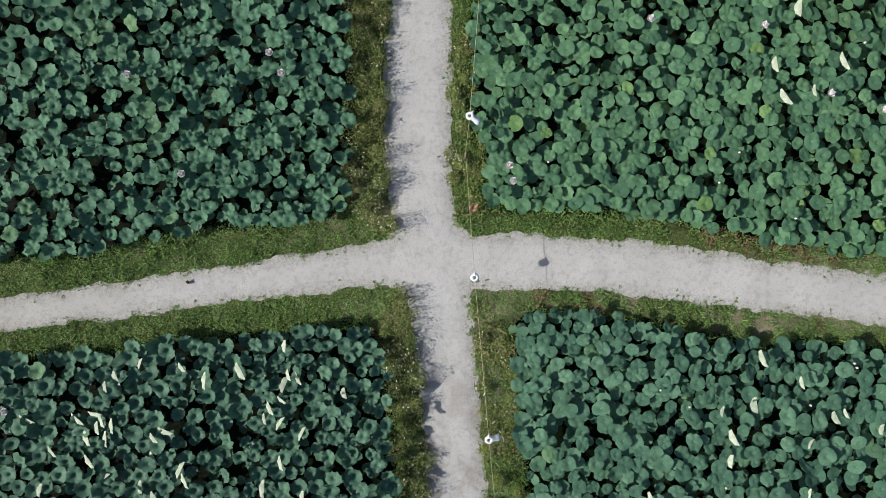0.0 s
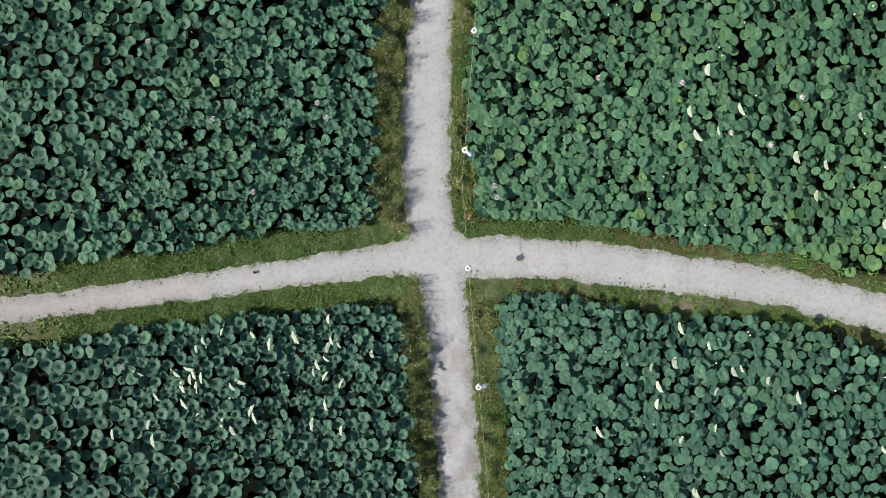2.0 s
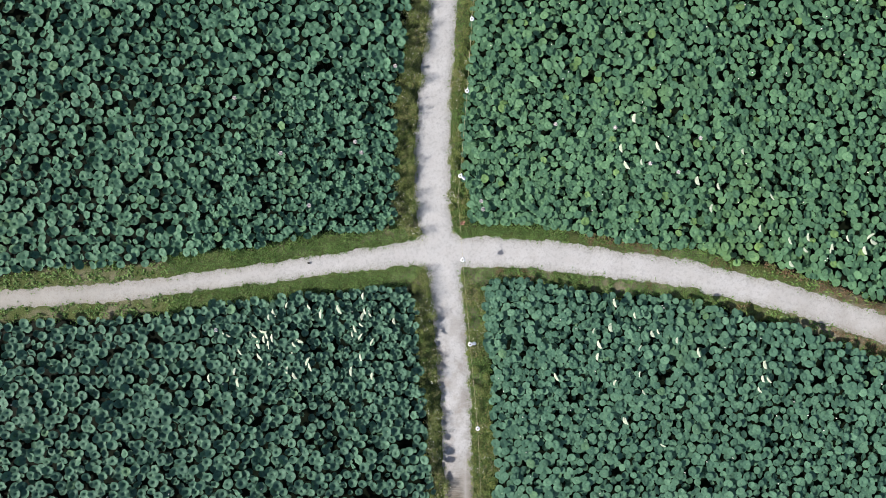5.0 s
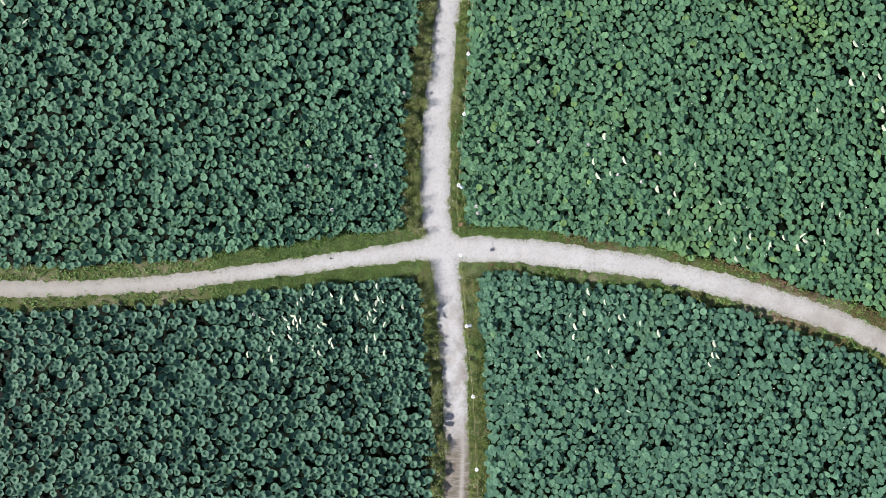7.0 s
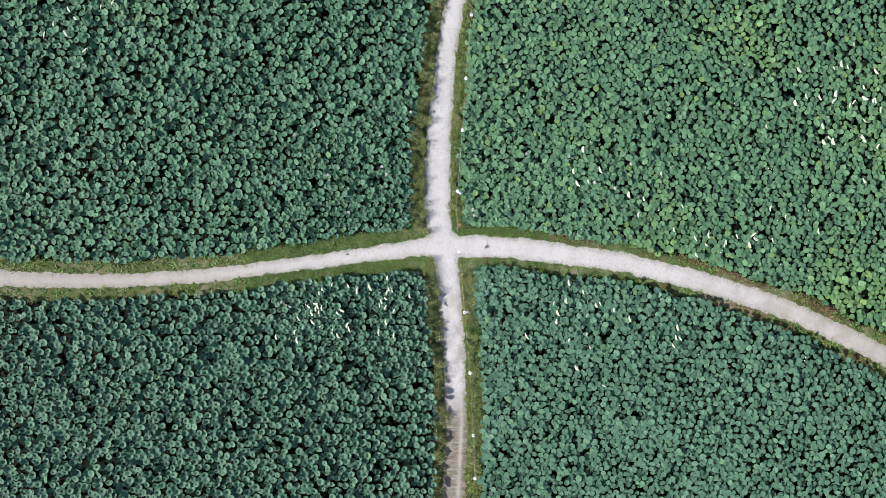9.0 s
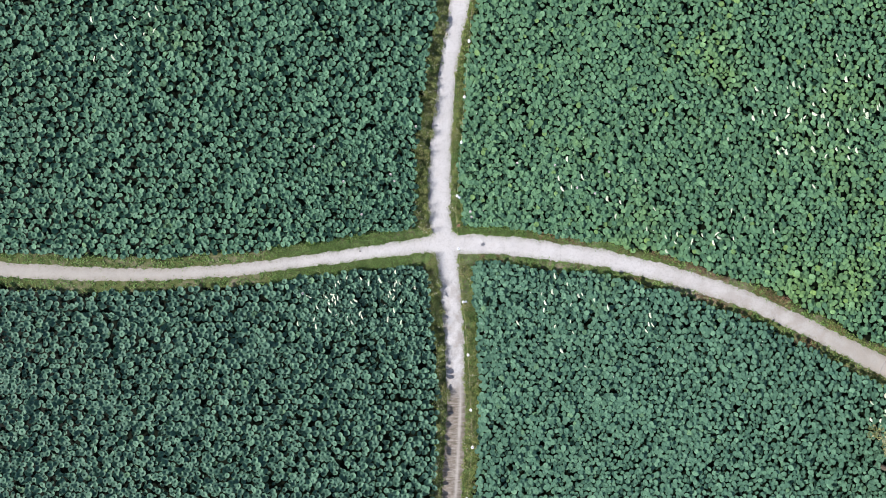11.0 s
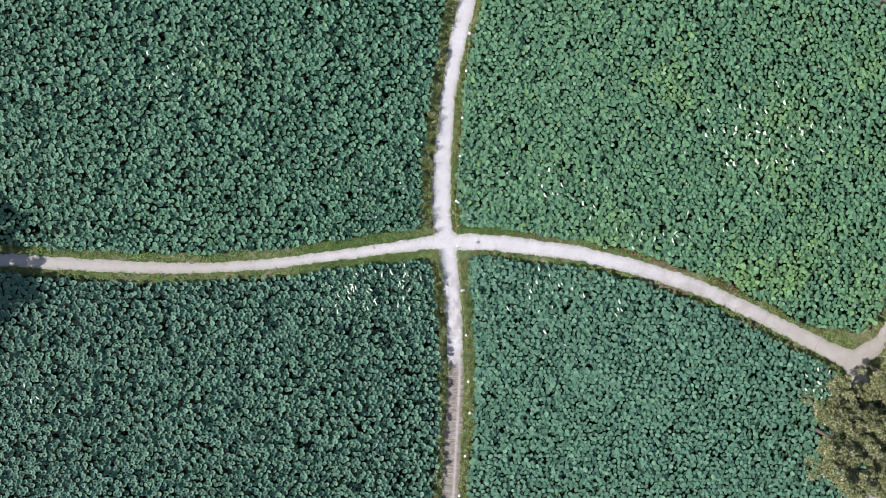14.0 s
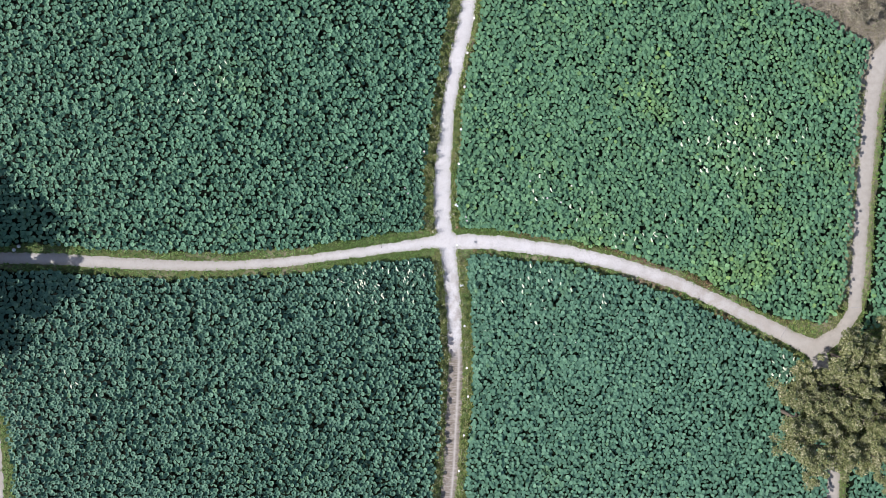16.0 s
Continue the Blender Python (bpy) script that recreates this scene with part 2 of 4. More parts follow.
def make_ground_material():
    n = Nodes("grassy_soil")
    big, mid, fine = n.noise(0.12, 3), n.noise(1.3, 4), n.noise(16, 5, 0.7)
    green = n.mix(n.ramp(fine, 0.35, 0.65), (0.026, 0.042, 0.011), (0.130, 0.165, 0.046))
    soil = n.mix(n.ramp(fine, 0.3, 0.7), (0.150, 0.122, 0.084), (0.40, 0.345, 0.265))
    col = n.mix(n.ramp(n.math('ADD', big, n.math('MULTIPLY', mid, 0.6)), 0.78, 1.0, 0.05, 0.75), green, soil)
    pos = n.node("ShaderNodeSeparateXYZ", Vector=n.place())
    bare = n.math('MULTIPLY', n.ramp(pos.outputs["Y"], 21.0, 24.0), n.ramp(pos.outputs["X"], 36.0, 39.0))
    bare = n.math('MULTIPLY', bare, n.math('MULTIPLY', n.ramp(pos.outputs["Y"], 40.0, 36.0), n.ramp(pos.outputs["X"], 64.0, 60.0)))
    col = n.mix(bare, col, n.mix(n.ramp(mid, 0.3, 0.7), (0.15, 0.128, 0.102), (0.27, 0.245, 0.205)))
    strip = n.math('MULTIPLY', n.ramp(pos.outputs["X"], 48.0, 49.6), n.ramp(pos.outputs["Y"], -9.0, -6.0))
    col = n.mix(n.math('MULTIPLY', strip, n.ramp(mid, 0.25, 0.6, 0.25, 0.85)), col, n.mix(fine, (0.22, 0.19, 0.14), (0.36, 0.32, 0.255)))
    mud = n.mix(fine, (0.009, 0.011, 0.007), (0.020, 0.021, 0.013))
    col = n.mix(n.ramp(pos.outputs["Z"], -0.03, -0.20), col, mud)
    return n.done(col, 0.95, n.bump(fine, 0.8, 0.03), Specular_IOR_Level=0.15)


def make_water_material():
    n = Nodes("dark_pond_water")
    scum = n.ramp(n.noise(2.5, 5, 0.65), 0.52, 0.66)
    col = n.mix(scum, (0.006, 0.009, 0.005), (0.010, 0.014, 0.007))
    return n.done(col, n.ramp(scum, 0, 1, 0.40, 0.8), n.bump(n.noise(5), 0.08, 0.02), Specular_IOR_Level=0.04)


def make_leaf_material(name, by_island, deep, fresh, yellow, yellowing, side=0.0):
    """A lotus leaf: bluish waxy green with pale veins that run out from the middle."""
    n = Nodes(name)
    if by_island:
        rnd = n.tree.nodes.new("ShaderNodeNewGeometry").outputs["Random Per Island"]
    else:
        rnd = n.tree.nodes.new("ShaderNodeObjectInfo").outputs["Random"]
    rnd2 = n.math('FRACT', n.math('MULTIPLY', rnd, 17.31))
    rnd3 = n.math('FRACT', n.math('MULTIPLY', rnd, 131.7))
    pos = n.place()
    patch = n.noise(0.09, 3, 0.6, pos)
    uv = n.node("ShaderNodeSeparateXYZ", Vector=n.tree.nodes.new("ShaderNodeUVMap").outputs[0])
    radius = n.math('SQRT', n.math('ADD', n.math('POWER', n.math('ABSOLUTE', uv.outputs[0]), 2), n.math('POWER', n.math('ABSOLUTE', uv.outputs[1]), 2)))
    angle = n.math('ARCTAN2', uv.outputs[1], uv.outputs[0])
    ray = n.math('ABSOLUTE', n.math('SINE', n.math('MULTIPLY', angle, 10.0)))
    vein = n.math('MULTIPLY', n.ramp(ray, 0.22, 0.02), n.ramp(radius, 0.98, 0.1, 0.1, 0.9))
    hub = n.ramp(radius, 0.10, 0.04)
    col = n.mix(n.ramp(rnd2, 0, 1, 0.38, 1.0), deep, fresh)
    # leaves that turn yellow stand together
    sick = n.math('ADD', n.math('MULTIPLY', patch, 0.90), n.math('MULTIPLY', rnd3, 0.10))
    if side:
        xyz = n.node("ShaderNodeSeparateXYZ", Vector=pos)
        sick = n.math('ADD', sick, n.ramp(xyz.outputs["X"], 2.0, 34.0, -0.02, side))
    col = n.mix(n.ramp(sick, yellowing, yellowing + 0.20, 0, 0.75), col, yellow)
    col = n.mix(n.math('MULTIPLY', n.math('GREATER_THAN', rnd3, 0.982 if side else 0.990), 0.5 if side else 0.18), col, (0.22, 0.35, 0.075))
    blotch = n.noise(7.0, 4, 0.6, pos)
    col = n.mix(n.ramp(blotch, 0.35, 0.7, 0, 0.35), col, tuple(v * 0.6 for v in deep))
    col = n.mix(n.math('MULTIPLY', vein, 0.30), col, tuple(min(1, v * 1.9 + 0.01) for v in fresh))
    col = n.mix(n.math('MULTIPLY', hub, 0.7), col, (0.30, 0.38, 0.26))
    wave = n.math('ADD', n.math('MULTIPLY', vein, 0.6), n.math('MULTIPLY', blotch, 0.6))
    mat = n.done(col, n.ramp(blotch, 0.3, 0.7, 0.52, 0.70), n.bump(wave, 0.5, 0.012), Specular_IOR_Level=0.20)
    through_light = n.node("ShaderNodeBsdfTranslucent", Color=n.mix(1.0, col, (1.0, 1.25, 0.55), 'MULTIPLY'))
    both = n.node("ShaderNodeMixShader", Fac=0.07)
    n.tree.links.new(n.bsdf.outputs[0], both.inputs[1])
    n.tree.links.new(through_light.outputs[0], both.inputs[2])
    n.tree.links.new(both.outputs[0], n.tree.nodes["Material Output"].inputs[0])
    return mat


def make_foliage_material(name, a, b, dry, amount, rough=0.65, pale=0.2):
    n = Nodes(name)
    rnd = n.tree.nodes.new("ShaderNodeNewGeometry").outputs["Random Per Island"]
    rnd2 = n.math('FRACT', n.math('MULTIPLY', rnd, 23.7))
    patch = n.noise(0.8, 3)
    col = n.mix(rnd, a, b)
    col = n.mix(n.ramp(n.noise(1.3, 4, 0.6), 0.46, 0.64, 0, 0.55), col, tuple(min(1, v * 1.15) for v in b))
    col = n.mix(n.ramp(n.noise(2.2, 3), 0.45, 0.66, 0, 0.50), col, tuple(v * 0.6 for v in a))
    col = n.mix(n.ramp(n.math('ADD', n.math('MULTIPLY', rnd2, 0.5), n.math('MULTIPLY', patch, 0.8)), 1.0 - amount, 1.25 - amount), col, dry)
    mat = n.done(col, rough, Specular_IOR_Level=0.3)
    glow = n.node("ShaderNodeBsdfTranslucent", Color=n.mix(1.0, col, (1.1, 1.2, 0.6), 'MULTIPLY'))
    both = n.node("ShaderNodeMixShader", Fac=pale)
    n.tree.links.new(n.bsdf.outputs[0], both.inputs[1])
    n.tree.links.new(glow.outputs[0], both.inputs[2])
    n.tree.links.new(both.outputs[0], n.tree.nodes["Material Output"].inputs[0])
    return mat


M_PATH, M_GROUND, M_WATER = make_path_material(), make_ground_material(), make_water_material()
BLUE_DEEP, BLUE_FRESH = (0.042, 0.110, 0.073), (0.114, 0.242, 0.141)
LEAF_TONES = {  # deep, fresh, yellow, yellowing threshold, drift to the side
    "north_west": (BLUE_DEEP, BLUE_FRESH, (0.17, 0.27, 0.065), 0.63, 0.0),
    "north_east": ((0.050, 0.131, 0.085), (0.138, 0.276, 0.136), (0.200, 0.335, 0.092), 0.565, 0.070),
    "south_west": ((0.041, 0.101, 0.073), (0.112, 0.224, 0.144), (0.14, 0.22, 0.06), 0.72, 0.0),
    "south_east": ((0.048, 0.124, 0.085), (0.126, 0.252, 0.155), (0.16, 0.26, 0.07), 0.65, 0.0),
}
LEAF_ONE = {k: make_leaf_material("lotus_leaf_" + k, False, *v) for k, v in LEAF_TONES.items()}
LEAF_MANY = {k: make_leaf_material("lotus_leaves_" + k, True, *v) for k, v in LEAF_TONES.items()}
M_UNDER = plain("pale_leaf_underside", (0.46, 0.52, 0.38), 0.75, 9.0, 0.15)
M_STEM = plain("green_stem", (0.022, 0.036, 0.014), 0.7)
M_GRASS = make_foliage_material("short_grass", (0.072, 0.158, 0.036), (0.228, 0.362, 0.105), (0.42, 0.36, 0.22), 0.15)
M_WEED = make_foliage_material("tall_weeds", (0.070, 0.112, 0.026), (0.262, 0.322, 0.095), (0.42, 0.345, 0.195), 0.26)
M_RED = make_foliage_material("reddish_weeds", (0.095, 0.070, 0.030), (0.215, 0.130, 0.070), (0.33, 0.22, 0.14), 0.40)
M_SPECK = plain("tiny_white_flowers", (0.82, 0.80, 0.68), 0.8)
M_PETAL = plain("pale_pink_petal", (0.86, 0.82, 0.81), 0.6, 12, 0.06)
M_POD = plain("seed_head", (0.42, 0.44, 0.26), 0.7)
M_BUD = plain("white_bud", (0.74, 0.72, 0.66), 0.6)
M_WOOD = plain("grey_wood", (0.24, 0.20, 0.15), 0.85, 18, 0.35)
M_ROPE = plain("straw_rope", (0.50, 0.46, 0.28), 0.85, 60, 0.3)
M_LANTERN = plain("white_lantern_cloth", (0.80, 0.82, 0.86), 0.6, 14, 0.08, Transmission_Weight=0.0)
M_DARK = plain("hollow_shade", (0.03, 0.03, 0.03), 0.8)
M_STONE = plain("grey_stone", (0.36, 0.35, 0.33), 0.9, 25, 0.3)
M_STONE_PALE = plain("pale_concrete", (0.31, 0.295, 0.27), 0.85, 22, 0.2)
M_DEAD = plain("dry_leaf", (0.46, 0.25, 0.16), 0.8, 10, 0.3)
M_CLOD = plain("dark_litter", (0.055, 0.05, 0.045), 0.9, 20, 0.4)
M_BARK = plain("brown_bark", (0.085, 0.070, 0.052), 0.9, 12, 0.4, 0.02)
M_TREE = make_foliage_material("olive_tree_leaves", (0.080, 0.104, 0.034), (0.235, 0.248, 0.105), (0.40, 0.385, 0.245), 0.30)
M_SHRUB = make_foliage_material("grey_shrub_leaves", (0.13, 0.125, 0.075), (0.25, 0.23, 0.155), (0.38, 0.345, 0.27), 0.40)
M_SACK = plain("white_sack", (0.72, 0.72, 0.70), 0.7, 8, 0.1)

# ---------------------------------------------------------------- ground, water, path
def axis(low, high, step, far):
    inner = np.arange(low, high + step / 2, step)
    out = np.geomspace(2.0, far, 16)
    return np.concatenate([low - out[::-1], inner, high + out])


gx, gy = axis(-64, 62, 0.45, 1800), axis(-40, 38, 0.45, 1800)
GX, GY = np.meshgrid(gx, gy)
p_d, l_d, _ = plan(GX, GY)
inside = (GX > -64.5) & (GX < 62.5) & (GY > -40.5) & (GY < 38.5)
GZ = np.where(inside, ground_height(l_d), 0.0) + np.where(inside & (p_d > 0), (vnoise(GX, GY, 0.6, 11) - 0.5) * 0.05, 0.0)
nx, ny = len(gx), len(gy)
idx = np.arange(nx * ny).reshape(ny, nx)
quads = np.stack([idx[:-1, :-1], idx[:-1, 1:], idx[1:, 1:], idx[1:, :-1]], -1).reshape(-1, 4)
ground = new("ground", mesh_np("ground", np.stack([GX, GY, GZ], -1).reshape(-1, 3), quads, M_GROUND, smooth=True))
tagged(ground, "grassy soil banks between lotus ponds", "ground", kind="structure")

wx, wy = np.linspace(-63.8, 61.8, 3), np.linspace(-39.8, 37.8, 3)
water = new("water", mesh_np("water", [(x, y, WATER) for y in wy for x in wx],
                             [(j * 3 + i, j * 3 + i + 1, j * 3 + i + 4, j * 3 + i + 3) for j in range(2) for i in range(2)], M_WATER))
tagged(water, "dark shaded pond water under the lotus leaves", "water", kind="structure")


def clipped(inside_value, x0, x1, y0, y1, step):
    """Marching squares: polygons of the area where inside_value(x, y) < 0, as verts and faces."""
    xs, ys = np.arange(x0, x1 + step, step), np.arange(y0, y1 + step, step)
    X, Y = np.meshgrid(xs, ys)
    V = inside_value(X, Y)
    verts, faces, seen = [], [], {}

    def corner(j, i):
        key = (j, i)
        if key not in seen:
            seen[key] = len(verts)
            verts.append((xs[i], ys[j]))
        return seen[key]

    def cross(a, b):
        key = (a, b) if a < b else (b, a)
        if key not in seen:
            (j, i), (l, k) = key
            u = V[j, i] / (V[j, i] - V[l, k])
            seen[key] = len(verts)
            verts.append((xs[i] + (xs[k] - xs[i]) * u, ys[j] + (ys[l] - ys[j]) * u))
        return seen[key]
    low = np.minimum(np.minimum(V[:-1, :-1], V[:-1, 1:]), np.minimum(V[1:, :-1], V[1:, 1:]))
    for j, i in zip(*np.nonzero(low < 0)):
        ring = [(j, i), (j, i + 1), (j + 1, i + 1), (j + 1, i)]
        face = []
        for a, b in zip(ring, ring[1:] + ring[:1]):
            if V[a] < 0:
                face.append(corner(*a))
            if (V[a] < 0) != (V[b] < 0):
                face.append(cross(a, b))
        if len(face) > 2:
            faces.append(face)
    return np.array(verts), faces


def build_path(name, label, box, step):
    vs, fs = clipped(lambda x, y: plan(x, y)[0], *box, step)
    d = plan(vs[:, 0], vs[:, 1])[0]
    z = 0.012 + 0.035 * np.clip(-d / 0.5, 0, 1) + (vnoise(vs[:, 0], vs[:, 1], 0.5, 21) - 0.5) * 0.02
    me = bpy.data.meshes.new(name)
    me.from_pydata(np.column_stack([vs, z]).tolist(), [], fs)
    me.materials.append(M_PATH)
    rim = me.attributes.new("rim", 'FLOAT', 'POINT')
    rim.data.foreach_set("value", np.clip(-d, 0, 2).astype(np.float32))
    line, _ = run_of([(x + 0.38, y, 0) for x, y, w in ARMS["south"][0]], vs[:, 0], vs[:, 1])
    rut = me.attributes.new("rut", 'FLOAT', 'POINT')
    rut.data.foreach_set("value", np.clip(1.15 - np.abs(line) / 0.19, 0, 1).astype(np.float32))
    for p in me.polygons:
        p.use_smooth = True
    return tagged(new(name, me), label, "path", kind="structure")


build_path("path_1", "pale gravel footpath crossing between lotus ponds", (-60, 40, -40, 38), 0.14)
build_path("path_2", "pale gravel lane along the pond's end", (40.1, 60, -40, 38), 0.2)

# ---------------------------------------------------------------- lotus leaves
RINGS = {"fine": ((0.24, 0.56, 1.0), 30), "mid": ((0.24, 0.46, 1.0), 11), "far": ((0.22, 0.46, 1.0), 8), "low": ((1.0,), 8)}


def leaf_shape(seed, level, cupped=True, deep=1.0):
    """One leaf of radius 1: a funnel in the middle, a spreading ruffled rim, sometimes a notch or a drooping side."""
    r = random.Random(seed)
    rings, sides = RINGS[level]
    funnel = deep * r.uniform(0.30, 0.56) if cupped else r.uniform(0.05, 0.24)
    curl = r.uniform(-0.20, 0.16) if cupped else r.uniform(-0.16, 0.06)
    wave = r.uniform(0.06, 0.17) if cupped else r.uniform(0.02, 0.08)
    waves = r.choice((3, 4, 5, 6))
    lobes = r.choice((9, 10, 11)) if cupped else r.choice((7, 8, 9))
    scallop = r.uniform(0.035, 0.075) if cupped else r.uniform(0.010, 0.034)
    ph, ph2, ph3 = r.uniform(0, 6.3), r.uniform(0, 6.3), r.uniform(0, 6.3)
    droop, droop_at = r.choice((0, 0, 0.1, 0.25)), r.uniform(0, 6.3)
    oval = r.uniform(0.86, 1.0)
    notch_at = r.uniform(0, 6.3)
    vs, fs = [(0, 0, -0.04)], []
    for q in rings:
        for k in range(sides):
            t = 2 * math.pi * (k + 0.5 * (rings.index(q) % 2)) / sides
            away = abs((t - notch_at + math.pi) % (2 * math.pi) - math.pi)
            edge = 1 + 0.05 * math.sin(2 * t + ph2) + 0.03 * math.sin(waves * t + ph) - (0.12 if away < 0.16 and q > 0.8 else 0)
            edge += scallop * (math.sin(lobes * t + ph3) + 0.5 * math.sin(5 * t + ph2)) * (q > 0.9) * (level == "fine")
            z = funnel * (1 - math.exp(-(q / 0.40) ** 2)) + curl * q ** 4 + wave * q ** 3 * math.sin(waves * t + ph)
            if level == "fine":
                z += (0.07 if cupped else 0.03) * math.sin(lobes * t + ph2) * (q > 0.9)
            lean = math.cos(t - droop_at)
            z -= droop * max(0, lean) ** 2 * q * q * 1.6
            x, y = q * edge * math.cos(t), q * edge * oval * math.sin(t)
            vs.append((x, y, z))
    for k in range(sides):
        fs.append((0, 1 + k, 1 + (k + 1) % sides))
    for i in range(len(rings) - 1):
        a, b, odd = 1 + i * sides, 1 + (i + 1) * sides, i % 2
        for k in range(sides):
            k2 = (k + 1) % sides
            fs += [(a + k, b + k2, a + k2), (a + k, b + k, b + k2)] if odd else [(a + k, b + k, a + k2), (a + k2, b + k, b + k2)]
    v = np.array(vs)
    return v, np.array(fs), np.column_stack([v[:, 0], v[:, 1]]).clip(-1.2, 1.2)


KINDS = {"deep": (True, 1.15), "cupped": (True, 0.75), "flat": (False, 1.0)}
SHAPES = {(lv, kind): [leaf_shape(100 + i, lv, *how) for i in range(16)] for lv in RINGS for kind, how in KINDS.items()}


def turn_matrices(yaw, tilt, heading):
    """Rotation matrices: a spin about the stem, then a lean by tilt towards heading."""
    cz, sz = np.cos(yaw), np.sin(yaw)
    zero, one = np.zeros_like(yaw), np.ones_like(yaw)
    spin = np.stack([np.stack([cz, -sz, zero], -1), np.stack([sz, cz, zero], -1), np.stack([zero, zero, one], -1)], -2)
    ax, ay = -np.sin(heading), np.cos(heading)
    c, s = np.cos(tilt), np.sin(tilt)
    k = 1 - c
    lean = np.stack([np.stack([c + ax * ax * k, ax * ay * k, ay * s], -1),
                     np.stack([ax * ay * k, c + ay * ay * k, -ax * s], -1),
                     np.stack([-ay * s, ax * s, c], -1)], -2)
    return lean @ spin


def scatter(x0, x1, y0, y1, gap, keep, seed, uneven=0.24):
    """An uneven scatter over a box."""
    g = np.random.default_rng(seed)
    rows = int((y1 - y0) / (gap * 0.866)) + 1
    cols = int((x1 - x0) / gap) + 1
    X, Y = np.meshgrid(np.arange(cols) * gap, np.arange(rows) * gap * 0.866)
    X = X + (np.arange(rows) % 2)[:, None] * gap / 2
    X, Y = X.ravel() + x0, Y.ravel() + y0
    X, Y = X + g.normal(0, gap * uneven, X.shape), Y + g.normal(0, gap * uneven, Y.shape)
    ok = g.random(X.shape) < keep - 0.45 * np.clip(vnoise(X, Y, 1.6, seed + 3) - 0.62, 0, 1)
    return X[ok], Y[ok]


def merge(shapes, pick, pos, size, rot):
    """All leaves of one field in one set of arrays."""
    V, F, U, base = [], [], [], 0
    for i, (v, f, u) in enumerate(shapes):
        who = np.nonzero(pick == i)[0]
        if not len(who):
            continue
        w = np.einsum('nij,vj->nvi', rot[who], v) * size[who, None, None] + pos[who, None, :]
        V.append(w.reshape(-1, 3))
        F.append((f[None] + (np.arange(len(who)) * len(v))[:, None, None]).reshape(-1, 3) + base)
        U.append(np.tile(u, (len(who), 1)))
        base += len(who) * len(v)
    return np.concatenate(V), np.concatenate(F), np.concatenate(U)


def stems(pos, low, thick, seed):
    """Thin three-sided stalks from the mud to each leaf."""
    g = np.random.default_rng(seed)
    n = len(pos)
    foot = pos + np.column_stack([g.normal(0, 0.10, (n, 2)), np.zeros(n)])
    foot[:, 2] = low
    ang = np.array([0, 2.094, 4.189])
    ring = np.column_stack([np.cos(ang), np.sin(ang), np.zeros(3)]) * thick
    V = np.concatenate([foot[:, None] + ring, pos[:, None] + ring * 0.7], 1).reshape(-1, 3)
    f = np.array([(0, 1, 4, 3), (1, 2, 5, 4), (2, 0, 3, 5)])
    return V, (f[None] + (np.arange(n) * 6)[:, None, None]).reshape(-1, 4)


FIELDS = {
    "north_west": ((-58.5, 3, -3, 31.5), (0.170, 0.285), 0.455, 0.98, 20, "dense pond of tall cupped bluish green lotus leaves"),
    "north_east": ((-1, 51.5, -12.5, 31.5), (0.160, 0.295), 0.412, 0.98, 12, "dense pond of lotus leaves turning yellow green"),
    "south_west": ((-58.5, 2, -34.5, 0), (0.180, 0.295), 0.465, 0.98, 21, "dense pond of tall dark green lotus leaves"),
    "south_east": ((0, 48, -34.5, 0), (0.165, 0.295), 0.420, 0.98, 13, "dense pond of broad blue green lotus leaves"),
    "east_end": ((50, 57.5, -13, 26), (0.165, 0.30), 0.42, 0.93, 10, "lotus leaves in the pond beyond the lane"),
    "south_end": ((47, 57.5, -34.5, -25), (0.165, 0.30), 0.42, 0.93, 10, "lotus leaves in the pond beyond the grove"),
}


def field_of(x, y):
    """Which pond a point belongs to."""
    mid_x = np.interp(y, [q[1] for q in ARMS["south"][0]][::-1] + [q[1] for q in ARMS["north"][0]][1:],
                      [q[0] for q in ARMS["south"][0]][::-1] + [q[0] for q in ARMS["north"][0]][1:])
    mid_y = np.interp(x, [q[0] for q in ARMS["west"][0]][::-1] + [q[0] for q in ARMS["east"][0]][1:],
                      [q[1] for q in ARMS["west"][0]][::-1] + [q[1] for q in ARMS["east"][0]][1:])
    lane = np.interp(y, [-13.9, -11.7, -9.2, 1.4, 15.4, 31, 40], [45.4, 48.4, 50.05, 50.95, 52.1, 54.5, 55])
    grove = np.interp(y, [-42, -32.1, -27.2, -20, -14.5], [46.9, 47.3, 47.6, 46.7, 45.6])
    out = np.where(y > mid_y, np.where(x < mid_x, 0, 1), np.where(x < mid_x, 2, 3))
    out = np.where((out == 1) & (x > lane), 4, out)
    return np.where((y < -13.5) & (x > grove), 5, out)


def spread_out(fi, box, gap, keep, seed, uneven, growth):
    """Places for one pond's leaves: close together near the crossing, wider apart, as the leaves grow larger, in the open pond."""
    X, Y = [], []
    for k, (near, reach) in enumerate(((0, 9), (9, 17), (17, 1e9))):
        x, y = scatter(*box, gap * growth[k], keep, seed + 300 * k, uneven)
        r = np.hypot(x, y * 1.35) + 3 * (vnoise(x, y, 3.0, 35) - 0.5)
        ok = (field_of(x, y) == fi) & (r >= near) & (r < reach)
        X.append(x[ok])
        Y.append(y[ok])
    X, Y = np.concatenate(X), np.concatenate(Y)
    return X, Y, plan(X, Y)[1]


